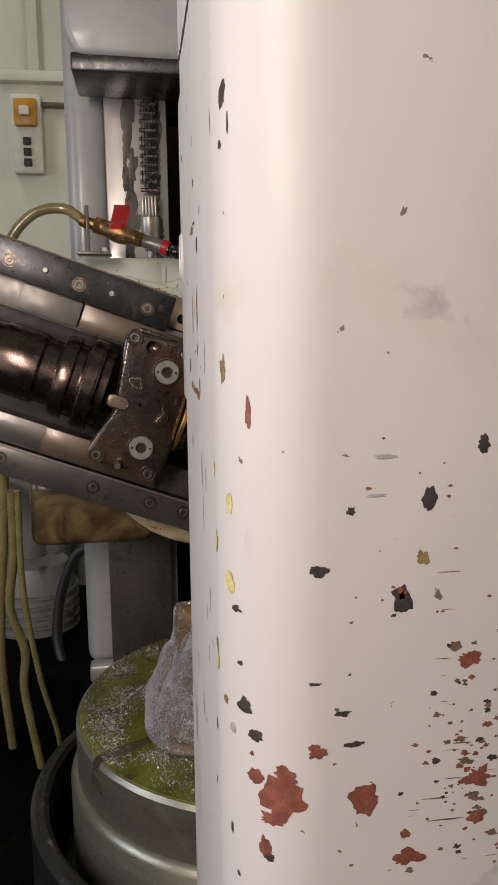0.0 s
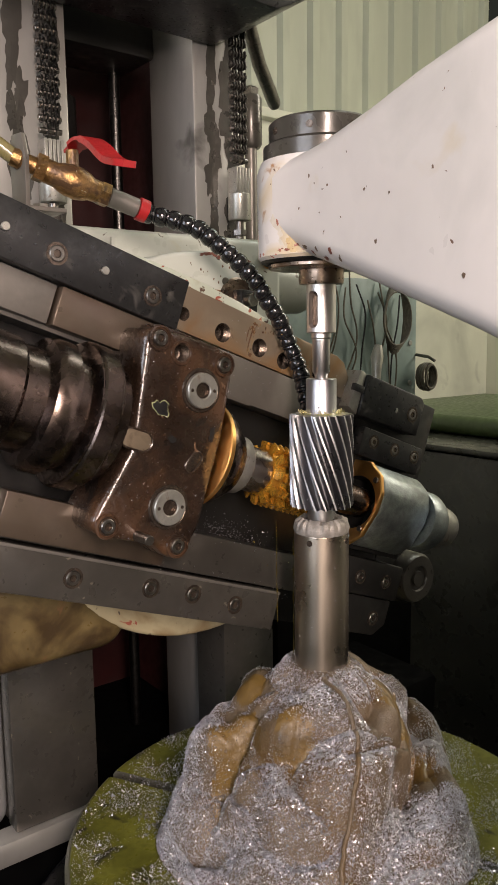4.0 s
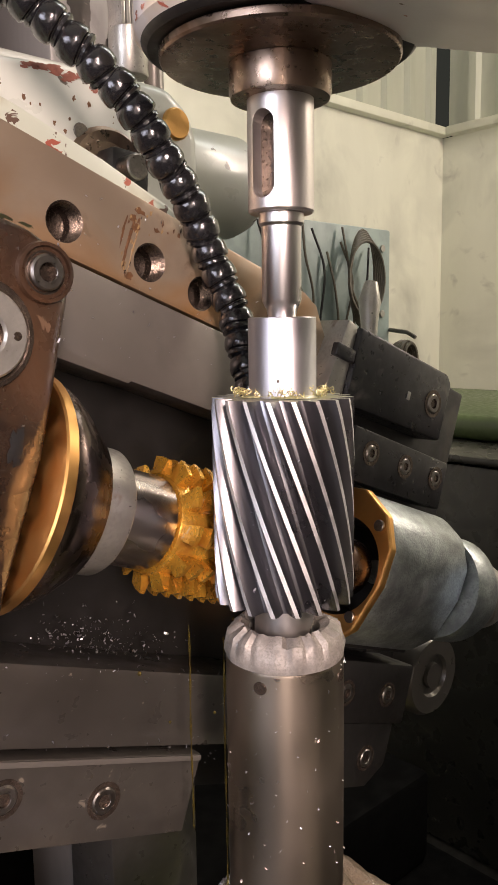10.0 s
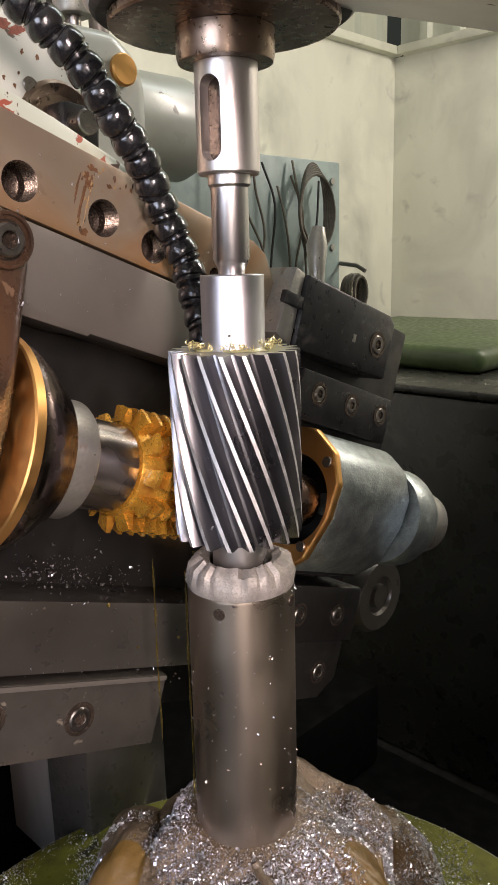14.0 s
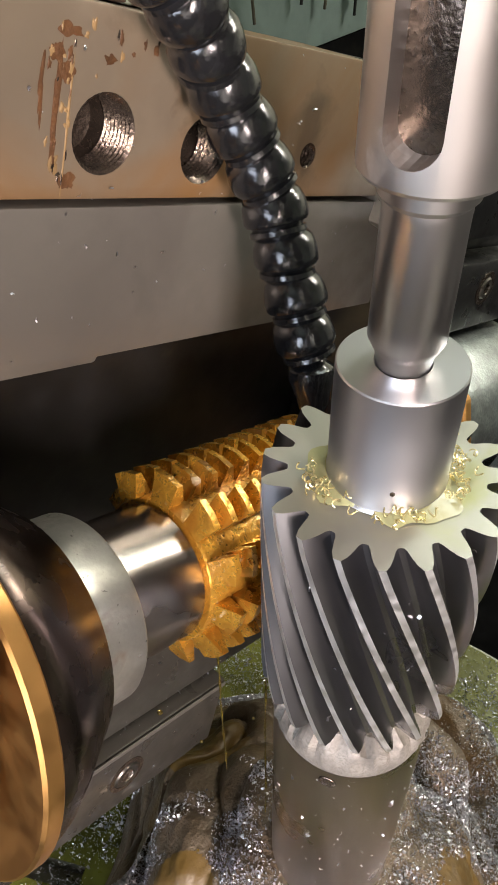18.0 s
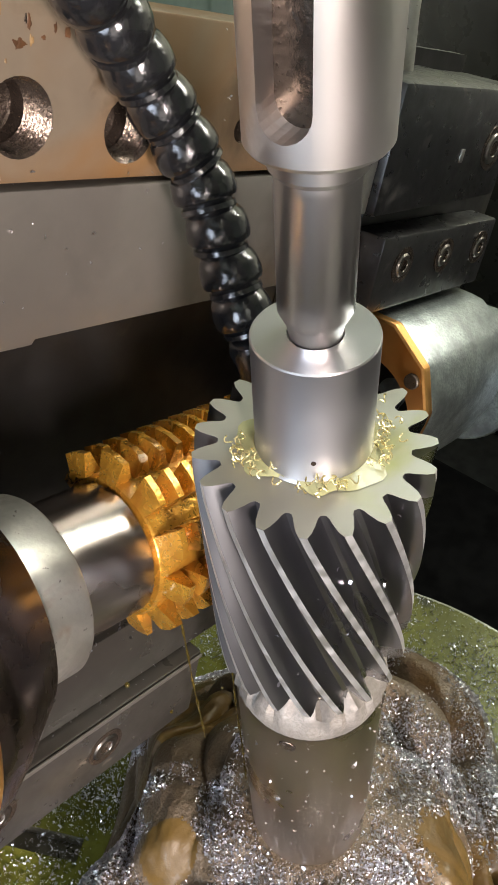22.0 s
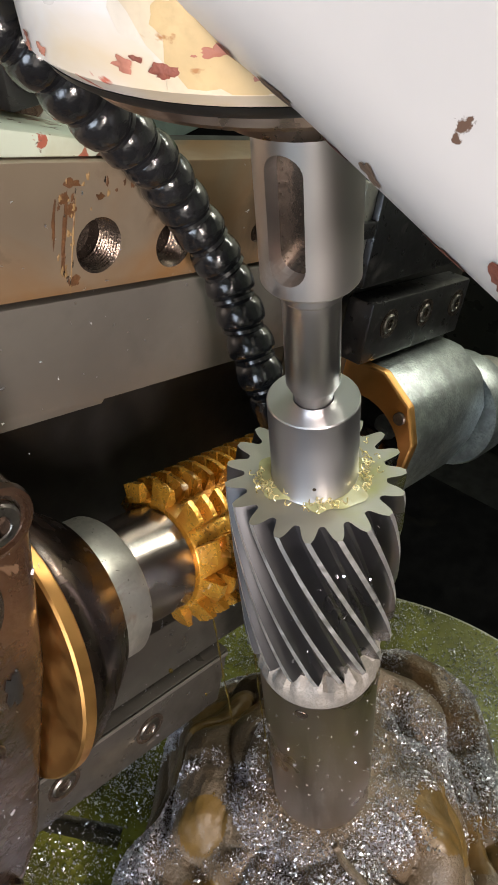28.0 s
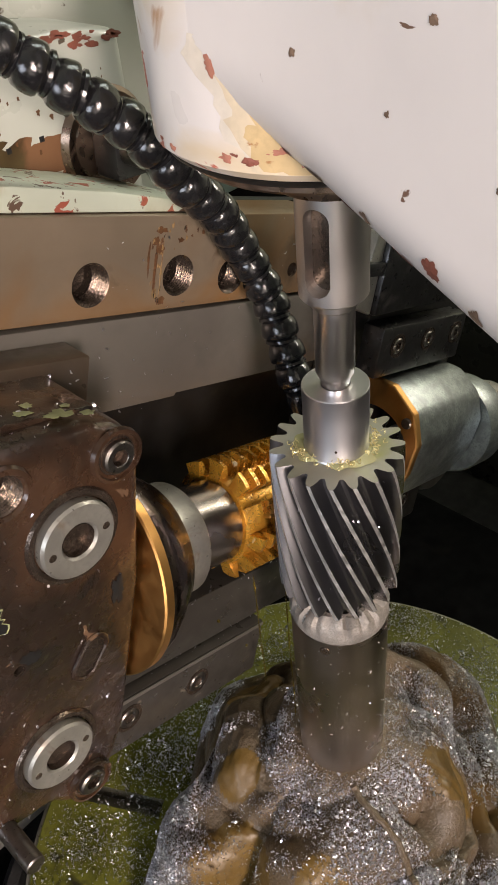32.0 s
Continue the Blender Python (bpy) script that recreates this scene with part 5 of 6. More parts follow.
for y0, d0, w, h, mt in ((-0.034, 0.058, 0.010, 0.005, 1), (-0.050, 0.062, 0.012, 0.006, 6), (-0.064, 0.070, 0.006, 0.009, 1), (-0.078, 0.066, 0.005, 0.006, 6), (-0.092, 0.078, 0.012, 0.007, 1), (-0.108, 0.070, 0.007, 0.010, 1), (-0.125, 0.080, 0.005, 0.008, 6), (-0.05, 0.020, 0.003, 0.003, 6), (-0.07, -0.01, 0.0035, 0.004, 6), (-0.09, 0.03, 0.002, 0.002, 6), (-0.105, 0.005, 0.003, 0.003, 6), (-0.13, 0.04, 0.002, 0.002, 6), (-0.14, -0.02, 0.002, 0.002, 6), (-0.17, 0.02, 0.004, 0.003, 6), (-0.19, 0.07, 0.004, 0.004, 6), (-0.21, 0.03, 0.003, 0.0035, 6), (-0.27, 0.02, 0.003, 0.003, 6), (-0.31, 0.11, 0.004, 0.004, 6)):
    decal("paint_chip", lambda a, b, lift: arm_skin(y0 + a, d0 - b, lift), w, h, y0 * 3.1 + d0, CHIP_MATS[mt], arm, 0.0003)

quill = thing("tailstock_quill", (0, 0, 1.27), "slotted steel quill and live centre pressing on the gear", "quill")
part("splash_disc", lathe([(0.02, 1.4084), (0.0615, 1.4084), (0.0632, 1.4074), (0.0632, 1.4040), (0.0622, 1.4028), (0.050, 1.4022), (0.02, 1.402)], Matrix(), 64), M_OILDISC, quill, "oil-browned splash disc")
part("collar", lathe([(0.015, 1.4018), (0.0272, 1.4018), (0.0272, 1.3885), (0.0262, 1.3850), (0.015, 1.3848)], Matrix(), 48), M_OILDISC, quill)
sp = part("slotted_socket", lathe([(0.008, 1.3268), (0.0168, 1.3268), (0.0177, 1.3280), (0.0177, 1.3847), (0.008, 1.3847), (0.008, 1.3268)], Matrix(), 64), M_SLOTTED, quill, "worn steel socket with a drift slot")
cut = bmesh.new()
half, za, zb = 0.0066, 1.3395, 1.3705
outline = [(half * math.cos(radians(a)), za + half * math.sin(radians(a))) for a in range(180, 361, 15)] + [(half * math.cos(radians(a)), zb + half * math.sin(radians(a))) for a in range(0, 181, 15)]
prism(outline, -0.03, 0.0, pose(0, 0, 0, 0, 0, 192 + 90), 0, cut)
carve(sp, cut)
SLOT = pose(0, 0, 0, 0, 0, 192 + 90)
part("slot_wall", prism([(-0.0079, 1.330), (0.0079, 1.330), (0.0079, 1.3790), (-0.0079, 1.3790)], -0.0085, 0.006, SLOT, 0.0004), M_HOLE, quill, "brown oily wall inside the slot")
part("centre", lathe([(0, 1.2692), (0.0076, 1.2714), (0.0084, 1.2765), (0.0092, 1.2776), (0.0107, 1.2808), (0.0107, 1.3170), (0.0108, 1.3175), (0.0108, 1.3198), (0.0122, 1.3215), (0.0122, 1.3267), (0, 1.3267)], Matrix(), 48), M_TURNED, quill, "polished centre point")

# ---- coolant valve and hose ----
valve = thing("coolant_valve", (-0.25, 0.19, 1.468), "brass ball valve with a bent red lever handle", "valve")
V0, V1 = Vector((-0.300, 0.190, 1.530)), Vector((-0.152, 0.157, 1.479))
VM = aim(V1, V0)
part("red_collar", lathe([(0.009, -0.006), (0.0135, -0.006), (0.014, -0.004), (0.014, 0.006), (0.009, 0.006)], VM, 28), M_RED, valve, "red plastic collar")
part("sleeve", rod(0.0115, 0.0062, 0.044, VM, 28), M_GIB, valve)
part("hex_nut", lathe([(0, 0.0442), (0.0145, 0.0442), (0.0145, 0.056), (0, 0.056)], VM, 6), M_BRASS, valve)
part("body", lathe([(0, 0.0562), (0.013, 0.0562), (0.0135, 0.066), (0.0165, 0.072), (0.019, 0.082), (0.019, 0.094), (0.0165, 0.104), (0.014, 0.110), (0.014, 0.122), (0, 0.122)], VM, 32), M_BRASS, valve, "oily brass body")
part("end_nut", lathe([(0, 0.1222), (0.0165, 0.1222), (0.0165, 0.134), (0, 0.134)], VM, 6), M_BRASS, valve)
part("barb", lathe([(0, 0.1342), (0.010, 0.1342), (0.010, 0.150), (0.012, 0.152), (0.010, 0.162), (0, 0.162)], VM, 20), M_BRASS, valve)
C = VM @ Vector((0, 0, 0.088))
part("stem", rod(0.0075, 0.012, 0.036, at(*C), 16), M_BRASS, valve)
hp = [C + Vector((0.004, 0.012, 0.036)), C + Vector((0.006, -0.02, 0.044)), C + Vector((0.006, -0.050, 0.034)), C + Vector((0.002, -0.095, 0.008)), C + Vector((-0.002, -0.138, -0.004))]
bm = bmesh.new()
pts = smooth_line(hp, 6)
rr = []
for k, q in enumerate(pts):
    w = (0.0135 if k > 2 else 0.009) * (0.55 if k == len(pts) - 1 else 0.85 if k == len(pts) - 2 else 1)
    way = (pts[min(k + 1, len(pts) - 1)] - pts[max(k - 1, 0)]).normalized()
    side = Vector((1, 0, 0))
    up = side.cross(way).normalized()
    rr.append([bm.verts.new(q + side * w * a + up * (0.0035 if k > 8 else 0.002) * b) for a, b in ((-1, -1), (1, -1), (1.0, 1), (-1.0, 1))])
for a, b in zip(rr, rr[1:]):
    for k in range(4):
        j = (k + 1) % 4
        bm.faces.new((a[k], a[j], b[j], b[k]))
bm.faces.new(rr[0])
bm.faces.new(rr[-1])
part("lever", bm, M_RED, valve, "bent red sheet lever")
part("bracket", prism([(-0.014, 1.4685), (0.014, 1.4685), (0.016, 1.53), (0.010, 1.556), (-0.010, 1.556), (-0.016, 1.53)], -0.003, 0.003, at(-0.292, 0.19, 0) @ pose(0, 0, 0, 0, 0, 100), 0.001), M_GIB, valve, "steel mounting bracket")
part("bracket_foot", bar((-0.310, 0.16, 1.4684), (-0.25, 0.22, 1.4735), bevel=0.001), M_GIB, valve)
part("bolt", lathe([(0, 1.4736), (0.010, 1.4736), (0.010, 1.483), (0, 1.483)], at(-0.262, 0.205, 0), 6), M_RING, valve)
part("supply_hose", sweep(smooth_line([VM @ Vector((0, 0, 0.155)), Vector((-0.335, 0.20, 1.552)), Vector((-0.39, 0.20, 1.540)), Vector((-0.435, 0.20, 1.48)), Vector((-0.45, 0.19, 1.35)), Vector((-0.47, 0.20, 1.0)), Vector((-0.50, 0.24, 0.7)), Vector((-0.50, 0.3, 0.45))], 10), 0.0095, 14), M_CLEARHOSE, valve, "yellowed clear coolant hose")

hose = thing("coolant_hose", (-0.148, 0.156, 1.475), "black jointed coolant hose bending down to the hob", "hose")
line = smooth_line([(-0.146, 0.1545, 1.475), (-0.0986, 0.1241, 1.459), (-0.0646, 0.1043, 1.4295), (-0.0339, 0.0928, 1.400), (-0.0134, 0.088, 1.3703), (0.0104, 0.0905, 1.3435), (0.0290, 0.0930, 1.3114), (0.0405, 0.0850, 1.2758), (0.0390, 0.0700, 1.238), (0.0345, 0.0570, 1.2100)], 40)
dist, beads, last = 0.0, [line[0]], line[0]
for q in line[1:]:
    dist += (q - last).length
    last = q
    if dist >= 0.0160:
        beads.append(q)
        dist -= 0.0160
for k, q in enumerate(beads):
    nxt = beads[k + 1] if k + 1 < len(beads) else q + (q - beads[k - 1])
    m = aim(q, nxt) @ pose(0, 0, 0, rng.uniform(-11, 11), rng.uniform(-11, 11), 0)
    prof = [(0.0052, -0.0092), (0.0080, -0.0084), (0.0104, -0.0060), (0.0116, -0.0026), (0.0120, 0.0006), (0.0119, 0.0032), (0.0112, 0.0044), (0.0096, 0.0050), (0.0092, 0.0058), (0.0103, 0.0063), (0.0105, 0.0080), (0.0092, 0.0092), (0.0056, 0.0097)]
    if k == len(beads) - 1:
        prof = [(0.0045, -0.0075), (0.0088, -0.004), (0.0092, 0.0), (0.0075, 0.006), (0.0050, 0.018), (0.0035, 0.018), (0.0045, -0.0075)]
    part("hose_link" if k < len(beads) - 1 else "nozzle", lathe(prof, m, 24), M_HOSE, hose)

# ---- rotary table, rag, chips ----
table = thing("rotary_table", (0, 0, 0.40), "round steel work table filmed with green oil", "rotary table")
tb = part("body", lathe([(0.05, 0.42), (0.345, 0.42), (0.345, 0.575), (0.338, 0.585), (0.333, 0.588), (0.333, 0.672), (0.328, 0.679), (0.05, 0.679), (0.05, 0.42)], Matrix(), 96), M_TABLE, table, "turned steel rim")
tt = part("oil_film", lathe([(0.05, 0.6792), (0.3265, 0.6792), (0.325, 0.6808), (0.05, 0.6812), (0.05, 0.6792)], Matrix(), 96), M_POOL, table, "olive green oil film")
for ob in (tb, tt):
    cut = bmesh.new()
    for a in (29, 119, 209, 299):
        bar((0.20, -0.010, 0.655), (0.40, 0.010, 0.70), pose(0, 0, 0, 0, 0, a), 0, cut)
        bar((0.20, -0.018, 0.630), (0.40, 0.018, 0.652), pose(0, 0, 0, 0, 0, a), 0, cut)
    carve(ob, cut)
part("base_ring", lathe([(0.05, 0.40), (0.36, 0.40), (0.36, 0.418), (0.05, 0.418), (0.05, 0.40)], Matrix(), 96), M_BLACKCAST, table)


def rag_point(s, a):
    """The crumpled rag's surface: s from the tube out to the hem, a the angle."""
    hem = 0.212 + 0.022 * math.sin(2 * a + 0.6) + 0.014 * math.sin(5 * a + 1.0)
    r = 0.0338 + (hem - 0.0338) * s
    z = 0.688 + 0.222 * max(0.0, 1 - s ** 1.6) ** 1.0
    ridge = 0.0
    warp = noise.noise(Vector((1.4 * math.cos(a), 1.4 * math.sin(a), 1.8 * s)))
    for f, k, amp, ph in ((1, 11.0, 0.046, 0.5), (2, 17.0, 0.024, 2.1), (3, 3.4, 0.044, 1.2), (7, 6.0, 0.008, 0.9)):
        v = abs(math.sin(0.5 * (f * a + k * s + ph) + 1.9 * warp))
        ridge += amp * (v ** 0.55 - 0.74)
    env = math.sin(math.pi * min(1, s * 0.93 + 0.07)) ** 0.8 * min(1.0, 0.05 + s / 0.55)
    w = Vector((r * math.cos(a), r * math.sin(a), 2 * z))
    crease = (1 - abs(noise.noise(w * 7 + Vector((3, 1, 7))))) ** 6
    lump = 0.016 * noise.noise(w * 8) - 0.028 * crease + 0.007 * noise.noise(w * 20) + 0.0028 * noise.noise(w * 55) + 0.0016 * noise.noise(w * 130)
    z = max(z + env * (ridge + lump), 0.684 + 0.004 * abs(noise.noise(w * 40)))
    r += 0.5 * env * ridge
    r *= 1 + env * 0.10 * noise.noise(Vector((3 * math.cos(a), 3 * math.sin(a), 6 * s + 4)))
    return Vector((r * math.cos(a), r * math.sin(a), z))


WET = ((-0.122, 0.021, 0.045), (-0.100, -0.060, 0.034), (0.02, 0.13, 0.045), (0.05, -0.075, 0.035), (-0.07, 0.055, 0.025), (0.085, -0.10, 0.025))


def wetness(p):
    """How deep a point lies in the pools of oil on the cloth."""
    return max(1 - math.hypot(p.x - x, p.y - y) / r for x, y, r in WET) + 0.16 * noise.noise(p * 28)


rag = thing("rag", (0, 0, 0.684), "crumpled oil-soaked rag wrapped round the sleeve, covered with chips", "rag")
NS, NA = 110, 330
grid = [[rag_point(s / NS, 2 * math.pi * k / NA) for k in range(NA)] for s in range(NS + 1)]
sheets = [bmesh.new() for k in range(len(WET) + 1)]
hem = [p - Vector((0.003 * math.cos(2 * math.pi * k / NA), 0.003 * math.sin(2 * math.pi * k / NA), 0.002)) for k, p in enumerate(grid[NS])]
sheet_rows = grid + [hem]
made = [{} for b in sheets]


def cloth_vert(bm, cache, i, k):
    if (i, k) not in cache:
        cache[(i, k)] = bm.verts.new(sheet_rows[i][k])
    return cache[(i, k)]


for i in range(NS + 1):
    for k in range(NA):
        j = (k + 1) % NA
        q = sheet_rows[i][k]
        n = 1 + min(range(len(WET)), key=lambda w: math.hypot(q.x - WET[w][0], q.y - WET[w][1]) / WET[w][2]) if wetness(q) > 0.25 else 0
        bm = sheets[n]
        bm.faces.new([cloth_vert(bm, made[n], *c) for c in ((i, k), (i + 1, k), (i + 1, j), (i, j))])
part("cloth", sheets[0], M_RAG, rag, "", 80)
for bm in sheets[1:]:
    part("oil_patch", bm, M_WET, rag, "amber oil-soaked patch of cloth", 80)


fold = []
for k in range(40):
    i, j = 6 + int(100 * k / 39), int(NA * (0.640 + 0.035 * math.sin(k * 0.13) + 0.0012 * k)) % NA
    fold.append(grid[i][j] + Vector((0, 0, 0.0015)))
part("hem", sweep(fold, [0.0030 + 0.0012 * noise.noise(Vector((0, 0, k * 0.4))) for k in range(40)], 10), M_RAG, rag, "rolled hem of the cloth")


def scatter(name, points, label, size):
    """Thousands of bent chips as one mesh."""
    g = np.random.default_rng(7)
    n = len(points)
    base = np.array(points)
    ax = g.normal(size=(n, 3))
    ax /= np.linalg.norm(ax, axis=1)[:, None]
    bx = np.cross(ax, g.normal(size=(n, 3)))
    bx /= np.linalg.norm(bx, axis=1)[:, None]
    nx = np.cross(ax, bx)
    s = size * np.clip(g.lognormal(-0.12, 0.42, (n, 1)), 0.35, 2.2)
    wd = s * g.uniform(0.25, 0.6, (n, 1))
    v = np.stack([base - ax * s - bx * wd, base - ax * s + bx * wd, base + nx * s * 0.5 - bx * wd, base + nx * s * 0.5 + bx * wd, base + ax * s - bx * wd * 0.6, base + ax * s + bx * wd * 0.6], 1).reshape(-1, 3)
    i = np.arange(n)[:, None] * 6
    faces = np.concatenate([i + np.array([0, 1, 3, 2]), i + np.array([2, 3, 5, 4])])
    me = bpy.data.meshes.new(name)
    me.from_pydata(v.tolist(), [], faces.tolist())
    me.materials.append(M_CHIPS)
    return tagged(new(name, me), label, "metal chips", "", "stuff")


gen = np.random.default_rng(3)
pts = []
while len(pts) < 190000:
    s, a = math.sqrt(gen.uniform(0.0, 1.0)), gen.uniform(0, 2 * math.pi)
    fs, fa = s * NS * 0.9999, a / (2 * math.pi) * NA
    i, k = int(fs), int(fa) % NA
    p0, p1 = grid[i][k].lerp(grid[i][(k + 1) % NA], fa % 1), grid[i + 1][k].lerp(grid[i + 1][(k + 1) % NA], fa % 1)
    p = p0.lerp(p1, fs % 1)
    dens = 1.2 * noise.noise(Vector((p.x * 11, p.y * 11, p.z * 9))) + 0.5 * noise.noise(Vector((p.x * 45, p.y * 45, p.z * 30)))
    dens += 0.45 * max(0.0, min(1.0, (-p.x - 1.4 * p.y) / 0.16)) * min(1.0, s * 1.4) - 0.24
    if wetness(p) < gen.uniform(0.05, 1.0) and dens * 1.3 + gen.uniform(-0.25, 0.45) > -0.04:
        pts.append((p.x, p.y, p.z + gen.uniform(0.0, 0.0013 + 0.002 * max(0.0, dens))))
scatter("chips_on_rag", pts, "glittering steel chips stuck to the oily rag", 0.00085)
pts = []
while len(pts) < 38000:
    r, a = gen.uniform(0.17, 0.324), gen.uniform(0, 2 * math.pi)
    x, y = r * math.cos(a), r * math.sin(a)
    if noise.noise(Vector((x * 16, y * 16, 5))) + (0.28 - r) * 3 + gen.uniform(-0.4, 0.4) > 0.05:
        pts.append((x, y, 0.6815 + gen.uniform(0, 0.002)))
scatter("chips_on_table", pts, "steel chips lying in the oil film on the table", 0.0010)
pts = []
for k in range(130):
    q = HEAD @ Vector((gen.uniform(-0.14, 0.11), gen.uniform(0.024, 0.03), gen.choice([-0.0875, -0.139]) + gen.normal(0, 0.007)))
    pts.append(tuple(q))
for k in range(260):
    q = HEAD @ Vector((gen.normal(-0.02, 0.03), 0.050 + gen.uniform(0, 0.02), -0.086 + abs(gen.normal(0, 0.012))))
    pts.append(tuple(q))
for k in range(160):
    a = gen.uniform(0, 2 * math.pi)
    pts.append((0.0345 * math.cos(a), 0.0345 * math.sin(a), gen.uniform(0.92, 1.08)))
# chips strewn on the gear flanks in place of their sparkle
for k in range(90):
    a, z = gen.uniform(2.4, 5.6), gen.uniform(1.115, 1.222)
    pts.append((0.0345 * math.cos(a), 0.0345 * math.sin(a), z))
# chips on the block's face and top, added for its wet glints
for k in range(130):
    q = HEAD @ Vector((gen.uniform(-0.275, -0.155), -0.0455, gen.uniform(-0.11, 0.125)))
    pts.append(tuple(q))
for k in range(60):
    q = HEAD @ Vector((gen.uniform(-0.26, -0.155), gen.uniform(-0.045, 0.03), 0.1285 + 0.0025 * (k % 2)))
    pts.append(tuple(q))
for k in range(60):
    q = HEAD @ Vector((gen.uniform(-0.13, 0.10), 0.0325, gen.uniform(0.095, 0.20)))
    pts.append(tuple(q))
scatter("chips_on_ways", pts, "stray steel chips on the oily head, some strewn as glints", 0.0008)

drip = thing("oil_stream", (-0.03, 0.06, 0.69), "thin amber cutting oil running off the hob", "oil", "", "stuff")
for k in range(3):
    x, y = -0.024 + 0.011 * k + rng.uniform(-0.004, 0.004), 0.052 + rng.uniform(-0.014, 0.018)
    z0, z1 = 1.085 - 0.004 * k, rng.uniform(0.84, 1.02)
    n = 18
    part("strand", sweep([Vector((x + 0.0003 * math.sin(j * 0.5 + k), y, z0 + (z1 - z0) * j / n)) for j in range(n + 1)], [0.0002 + 0.0006 * abs(math.sin(j * 0.9 + 2 * k)) ** 2 for j in range(n + 1)], 8), M_DRIP, drip)
for k in range(9):
    c, r = Vector((rng.uniform(-0.06, 0.03), 0.05 + rng.uniform(-0.02, 0.02), rng.uniform(0.86, 1.10))), rng.uniform(0.0006, 0.0014)
    part("drop", lathe([(0, -r)] + [(r * math.cos(radians(b)), r * math.sin(radians(b))) for b in (-60, -30, 0, 30)] + [(0, 1.5 * r)], at(*c), 10), M_DRIP, drip)

# ---- beyond the machine ----
tank = thing("black_tank", (1.5, 0.9, 0), "large black painted tank behind the machine", "tank")
part("body", bar((1.24, -0.4, 0.0), (2.5, 1.6, 0.965), bevel=0.02), M_BLACKTANK, tank)
part("lid_rim", bar((1.23, -0.41, 0.966), (2.51, 1.61, 0.985), bevel=0.006), M_BLACKTANK, tank, "dull black lid edge")
cloth = thing("green_canvas", (1.7, 1.2, 0.985), "folded mossy green canvas on the tank", "canvas")
part("fold", bar((1.45, 0.6, 0.986), (2.35, 1.45, 1.05), bevel=0.03, seg=4), M_GREENLAMP, cloth)
board = thing("wire_board", (0.74, 0.64, 0), "blue-green steel panel hung with loose wires", "panel")
part("sheet", bar((0.44, 0.62, 1.06), (0.905, 0.66, 1.455), bevel=0.004), M_PANEL, board)
# black sheet added where it is only dark below the panel
part("dark_fill", bar((0.44, 0.622, 0.0), (0.905, 0.66, 1.0595), bevel=0.004), M_LEDGE, board, "black sheet put in for the dark under the panel")
for x, z in ((0.88, 1.42), (0.88, 1.30), (0.88, 1.2)):
    part("screw", rod(0.007, 0, 0.003, at(x, 0.62, z) @ FACING, 12), M_RING, board)
wires = thing("hanging_wires", (0.7, 0.6, 1.2), "bunch of tan and grey wires hanging on the panel", "wires")
for k in range(11):
    x = 0.56 + 0.026 * k + rng.uniform(-0.012, 0.012)
    top = rng.uniform(1.40, 1.47)
    part("wire", sweep(smooth_line([(x, 0.612, top), (x + rng.uniform(-0.03, 0.03), 0.600, top - 0.07), (x + rng.uniform(-0.045, 0.045), 0.605, top - 0.16), (x + rng.uniform(-0.05, 0.05), 0.61, top - rng.uniform(0.24, 0.34))], 8), 0.0022, 6), M_WIRE if k % 5 else M_BLACKRUBBER, wires)
for k in range(6):
    part("loop", sweep([Vector((0.80 + (0.034 + 0.003 * k) * math.cos(a * 0.27), 0.600 - 0.002 * k, 1.36 + (0.085 - 0.004 * k) * math.sin(a * 0.27))) for a in range(25)], 0.0028, 6), M_WIRE, wires)
coil = thing("wire_coil", (0.98, 0.66, 1.0), "coil of pale cord hanging beside the panel", "coil")
for k in range(7):
    part("turn", sweep([Vector((0.905 + 0.004 * math.sin(k), 0.60 - 0.005 * k, 1.215)) + Vector(((0.020 + 0.002 * (k % 3)) * math.cos(a * 0.27), 0, (0.030 + 0.003 * (k % 2)) * math.sin(a * 0.27))) for a in range(25)], 0.0035, 6), M_WIRE, coil)
part("hook", sweep([Vector((0.905, 0.62, 1.27)), Vector((0.905, 0.58, 1.265)), Vector((0.905, 0.56, 1.255))], 0.004, 8), M_SCREW, coil)
teal = thing("teal_guard", (0.42, 0.52, 0.9), "bright teal painted sheet guard behind the head", "guard")
part("sheet", bar((0.395, 0.622, 1.24), (0.4395, 0.637, 1.42), bevel=0.003), M_TEAL, teal)

# ---- switch and wall fittings ----
switch = thing("wall_switch", (-0.66, 2.19, 1.95), "cream switch box with an amber isolator on the wall", "switch box")
part("box", bar((-0.70, 2.14, 1.94), (-0.58, 2.198, 2.25), bevel=0.008), M_CREAM, switch)
part("isolator", bar((-0.685, 2.105, 2.12), (-0.595, 2.139, 2.225), bevel=0.006), M_AMBER, switch, "amber isolator")
part("knob", bar((-0.66, 2.08, 2.155), (-0.62, 2.104, 2.19), bevel=0.005), M_CREAM, switch)
for k in range(3):
    part("push_button", bar((-0.655, 2.122, 1.965 + 0.042 * k), (-0.625, 2.139, 1.995 + 0.042 * k), bevel=0.003), M_BLACKRUBBER, switch)
pipe = thing("conduit", (-0.4, 2.17, 2.2), "thin grey conduit running along the wall", "conduit")
part("tube", sweep([Vector((-0.58, 2.175, 2.215)), Vector((0.4, 2.175, 2.215))], 0.012, 10), M_WIRE, pipe)

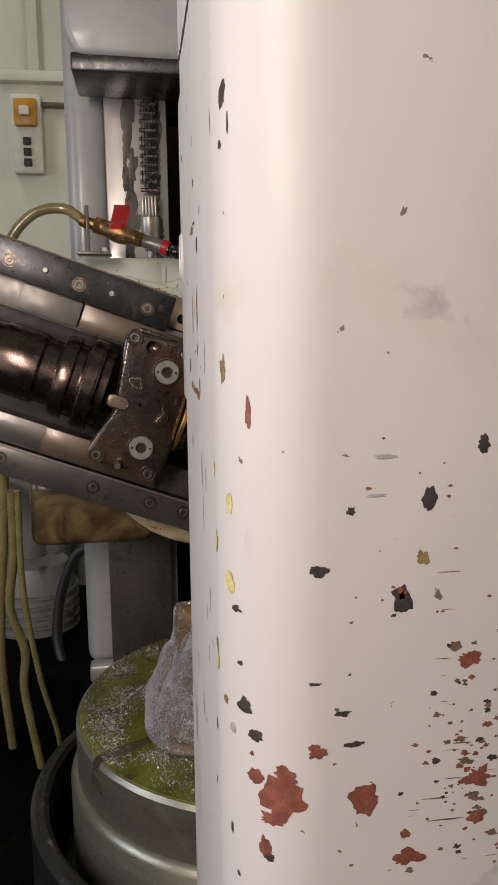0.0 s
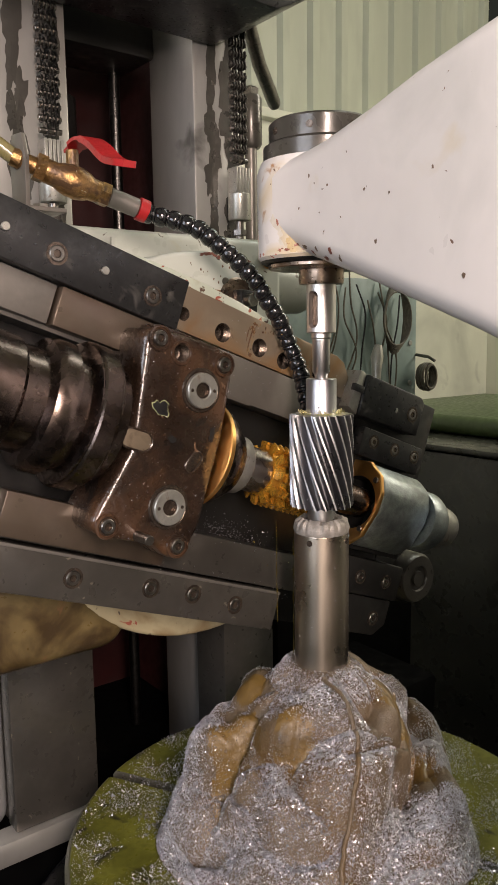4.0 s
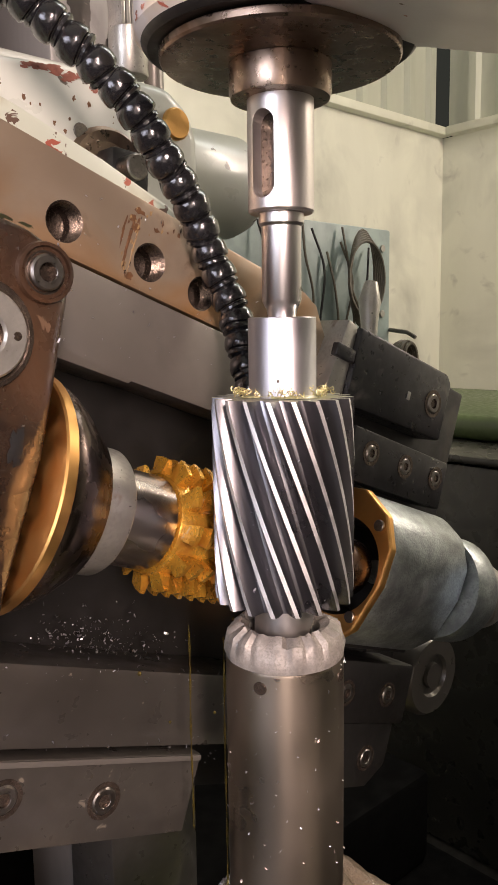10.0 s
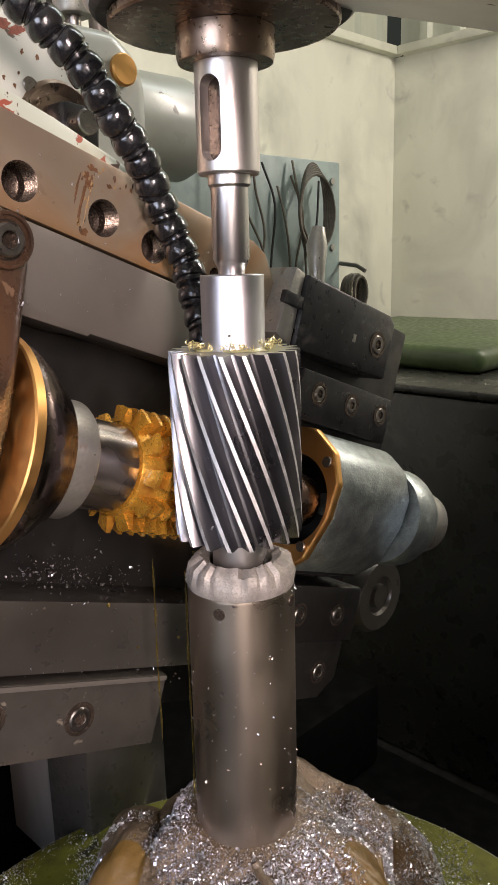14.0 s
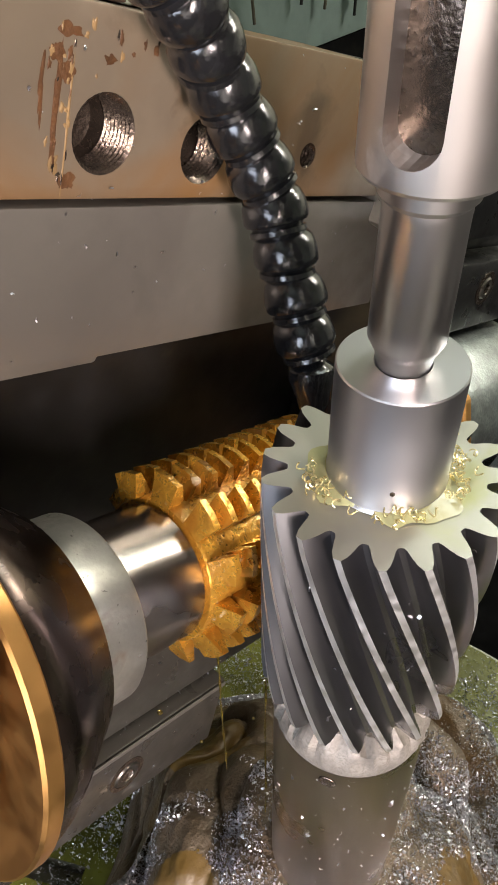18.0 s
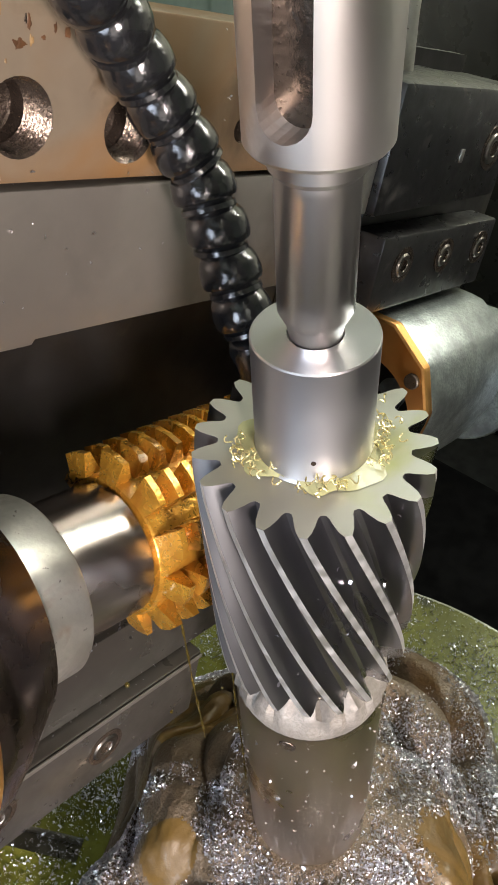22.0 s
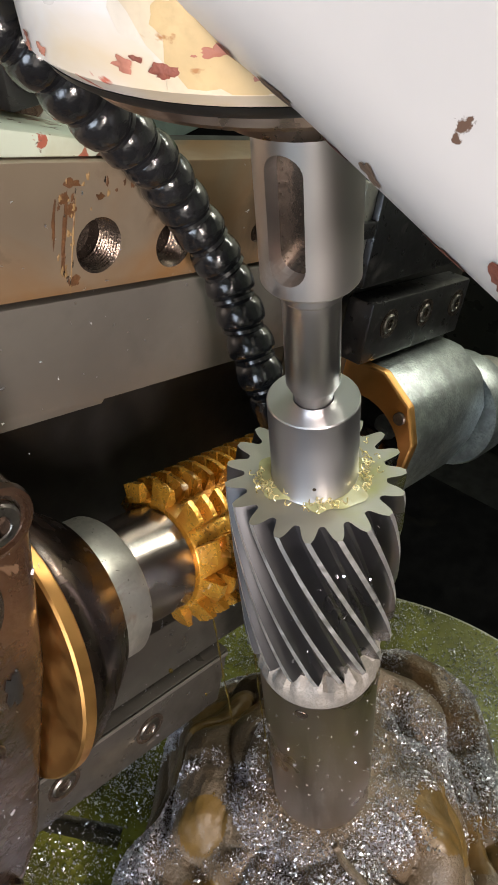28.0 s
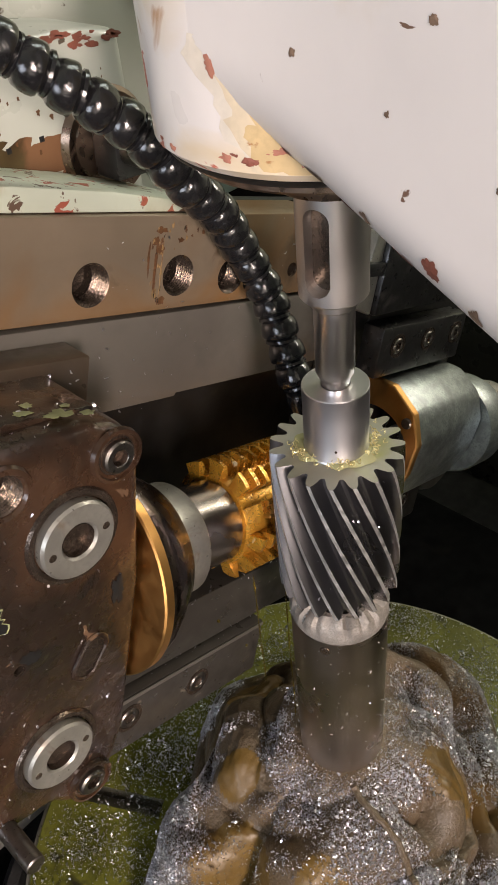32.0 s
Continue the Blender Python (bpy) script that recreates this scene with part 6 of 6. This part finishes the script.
# ---- clutter on the operator's far side of the bed ----
pump = thing("coolant_pump", (-0.62, 0.75, 0.40), "grey coolant pump casting among cables", "pump")
part("motor", lathe([(0, 0.40), (0.10, 0.40), (0.105, 0.41), (0.105, 0.70), (0.09, 0.73), (0.05, 0.745), (0, 0.745)], at(-0.50, 0.72, 0), 32), M_DIMGREY, pump)
for k in range(9):
    part("fin", lathe([(0.104, 0.45 + 0.026 * k), (0.115, 0.45 + 0.026 * k), (0.115, 0.457 + 0.026 * k), (0.104, 0.457 + 0.026 * k)], at(-0.50, 0.72, 0), 32), M_DIMGREY, pump)
part("flange", bar((-0.70, 0.60, 0.40), (-0.37, 0.90, 0.445), bevel=0.01), M_DIMGREY, pump)
part("elbow", sweep(smooth_line([(-0.50, 0.72, 0.74), (-0.50, 0.70, 0.86), (-0.56, 0.66, 0.93), (-0.66, 0.62, 0.95)], 8), 0.034, 16), M_DIMGREY, pump)
cab = thing("grey_gearbox", (-0.62, 1.35, 0.0), "pale grey gearbox casting behind the machine", "gearbox")
part("case", bar((-1.0, 1.1, 0.0), (-0.42, 1.6, 0.98), bevel=0.05, seg=5), M_DIMGREY, cab)
part("cover", lathe([(0, 0), (0.13, 0), (0.14, 0.012), (0.14, 0.04), (0.11, 0.055), (0, 0.058)], at(-0.70, 1.1, 0.66) @ FACING, 40), M_DIMGREY, cab)
part("crosspiece", bar((-0.86, 1.05, 0.30), (-0.46, 1.095, 0.36), bevel=0.01), M_WAY, cab)
for r, mt, lab, ln in ((0.012, M_BLACKRUBBER, "thick black rubber cable sagging behind the bed", ((-0.31, 0.50, 0.83), (-0.37, 0.52, 0.80), (-0.41, 0.52, 0.70), (-0.42, 0.50, 0.60), (-0.40, 0.46, 0.52), (-0.40, 0.42, 0.41))),
                       (0.009, M_CLEARHOSE, "clear yellowed drain tube hanging from the head", ((-0.44, 0.12, 1.05), (-0.45, 0.16, 0.92), (-0.47, 0.20, 0.80), (-0.45, 0.22, 0.70), (-0.46, 0.25, 0.60), (-0.44, 0.28, 0.41))),
                       (0.006, M_CLEARHOSE, "thin clear tube hanging from the head", ((-0.43, 0.12, 1.05), (-0.435, 0.15, 0.85), (-0.42, 0.20, 0.65), (-0.40, 0.26, 0.50), (-0.40, 0.30, 0.41)))):
    c = thing("cable", ln[-1], lab, "cable")
    part("cable_body", sweep(smooth_line(ln, 8), r, 12), mt, c)
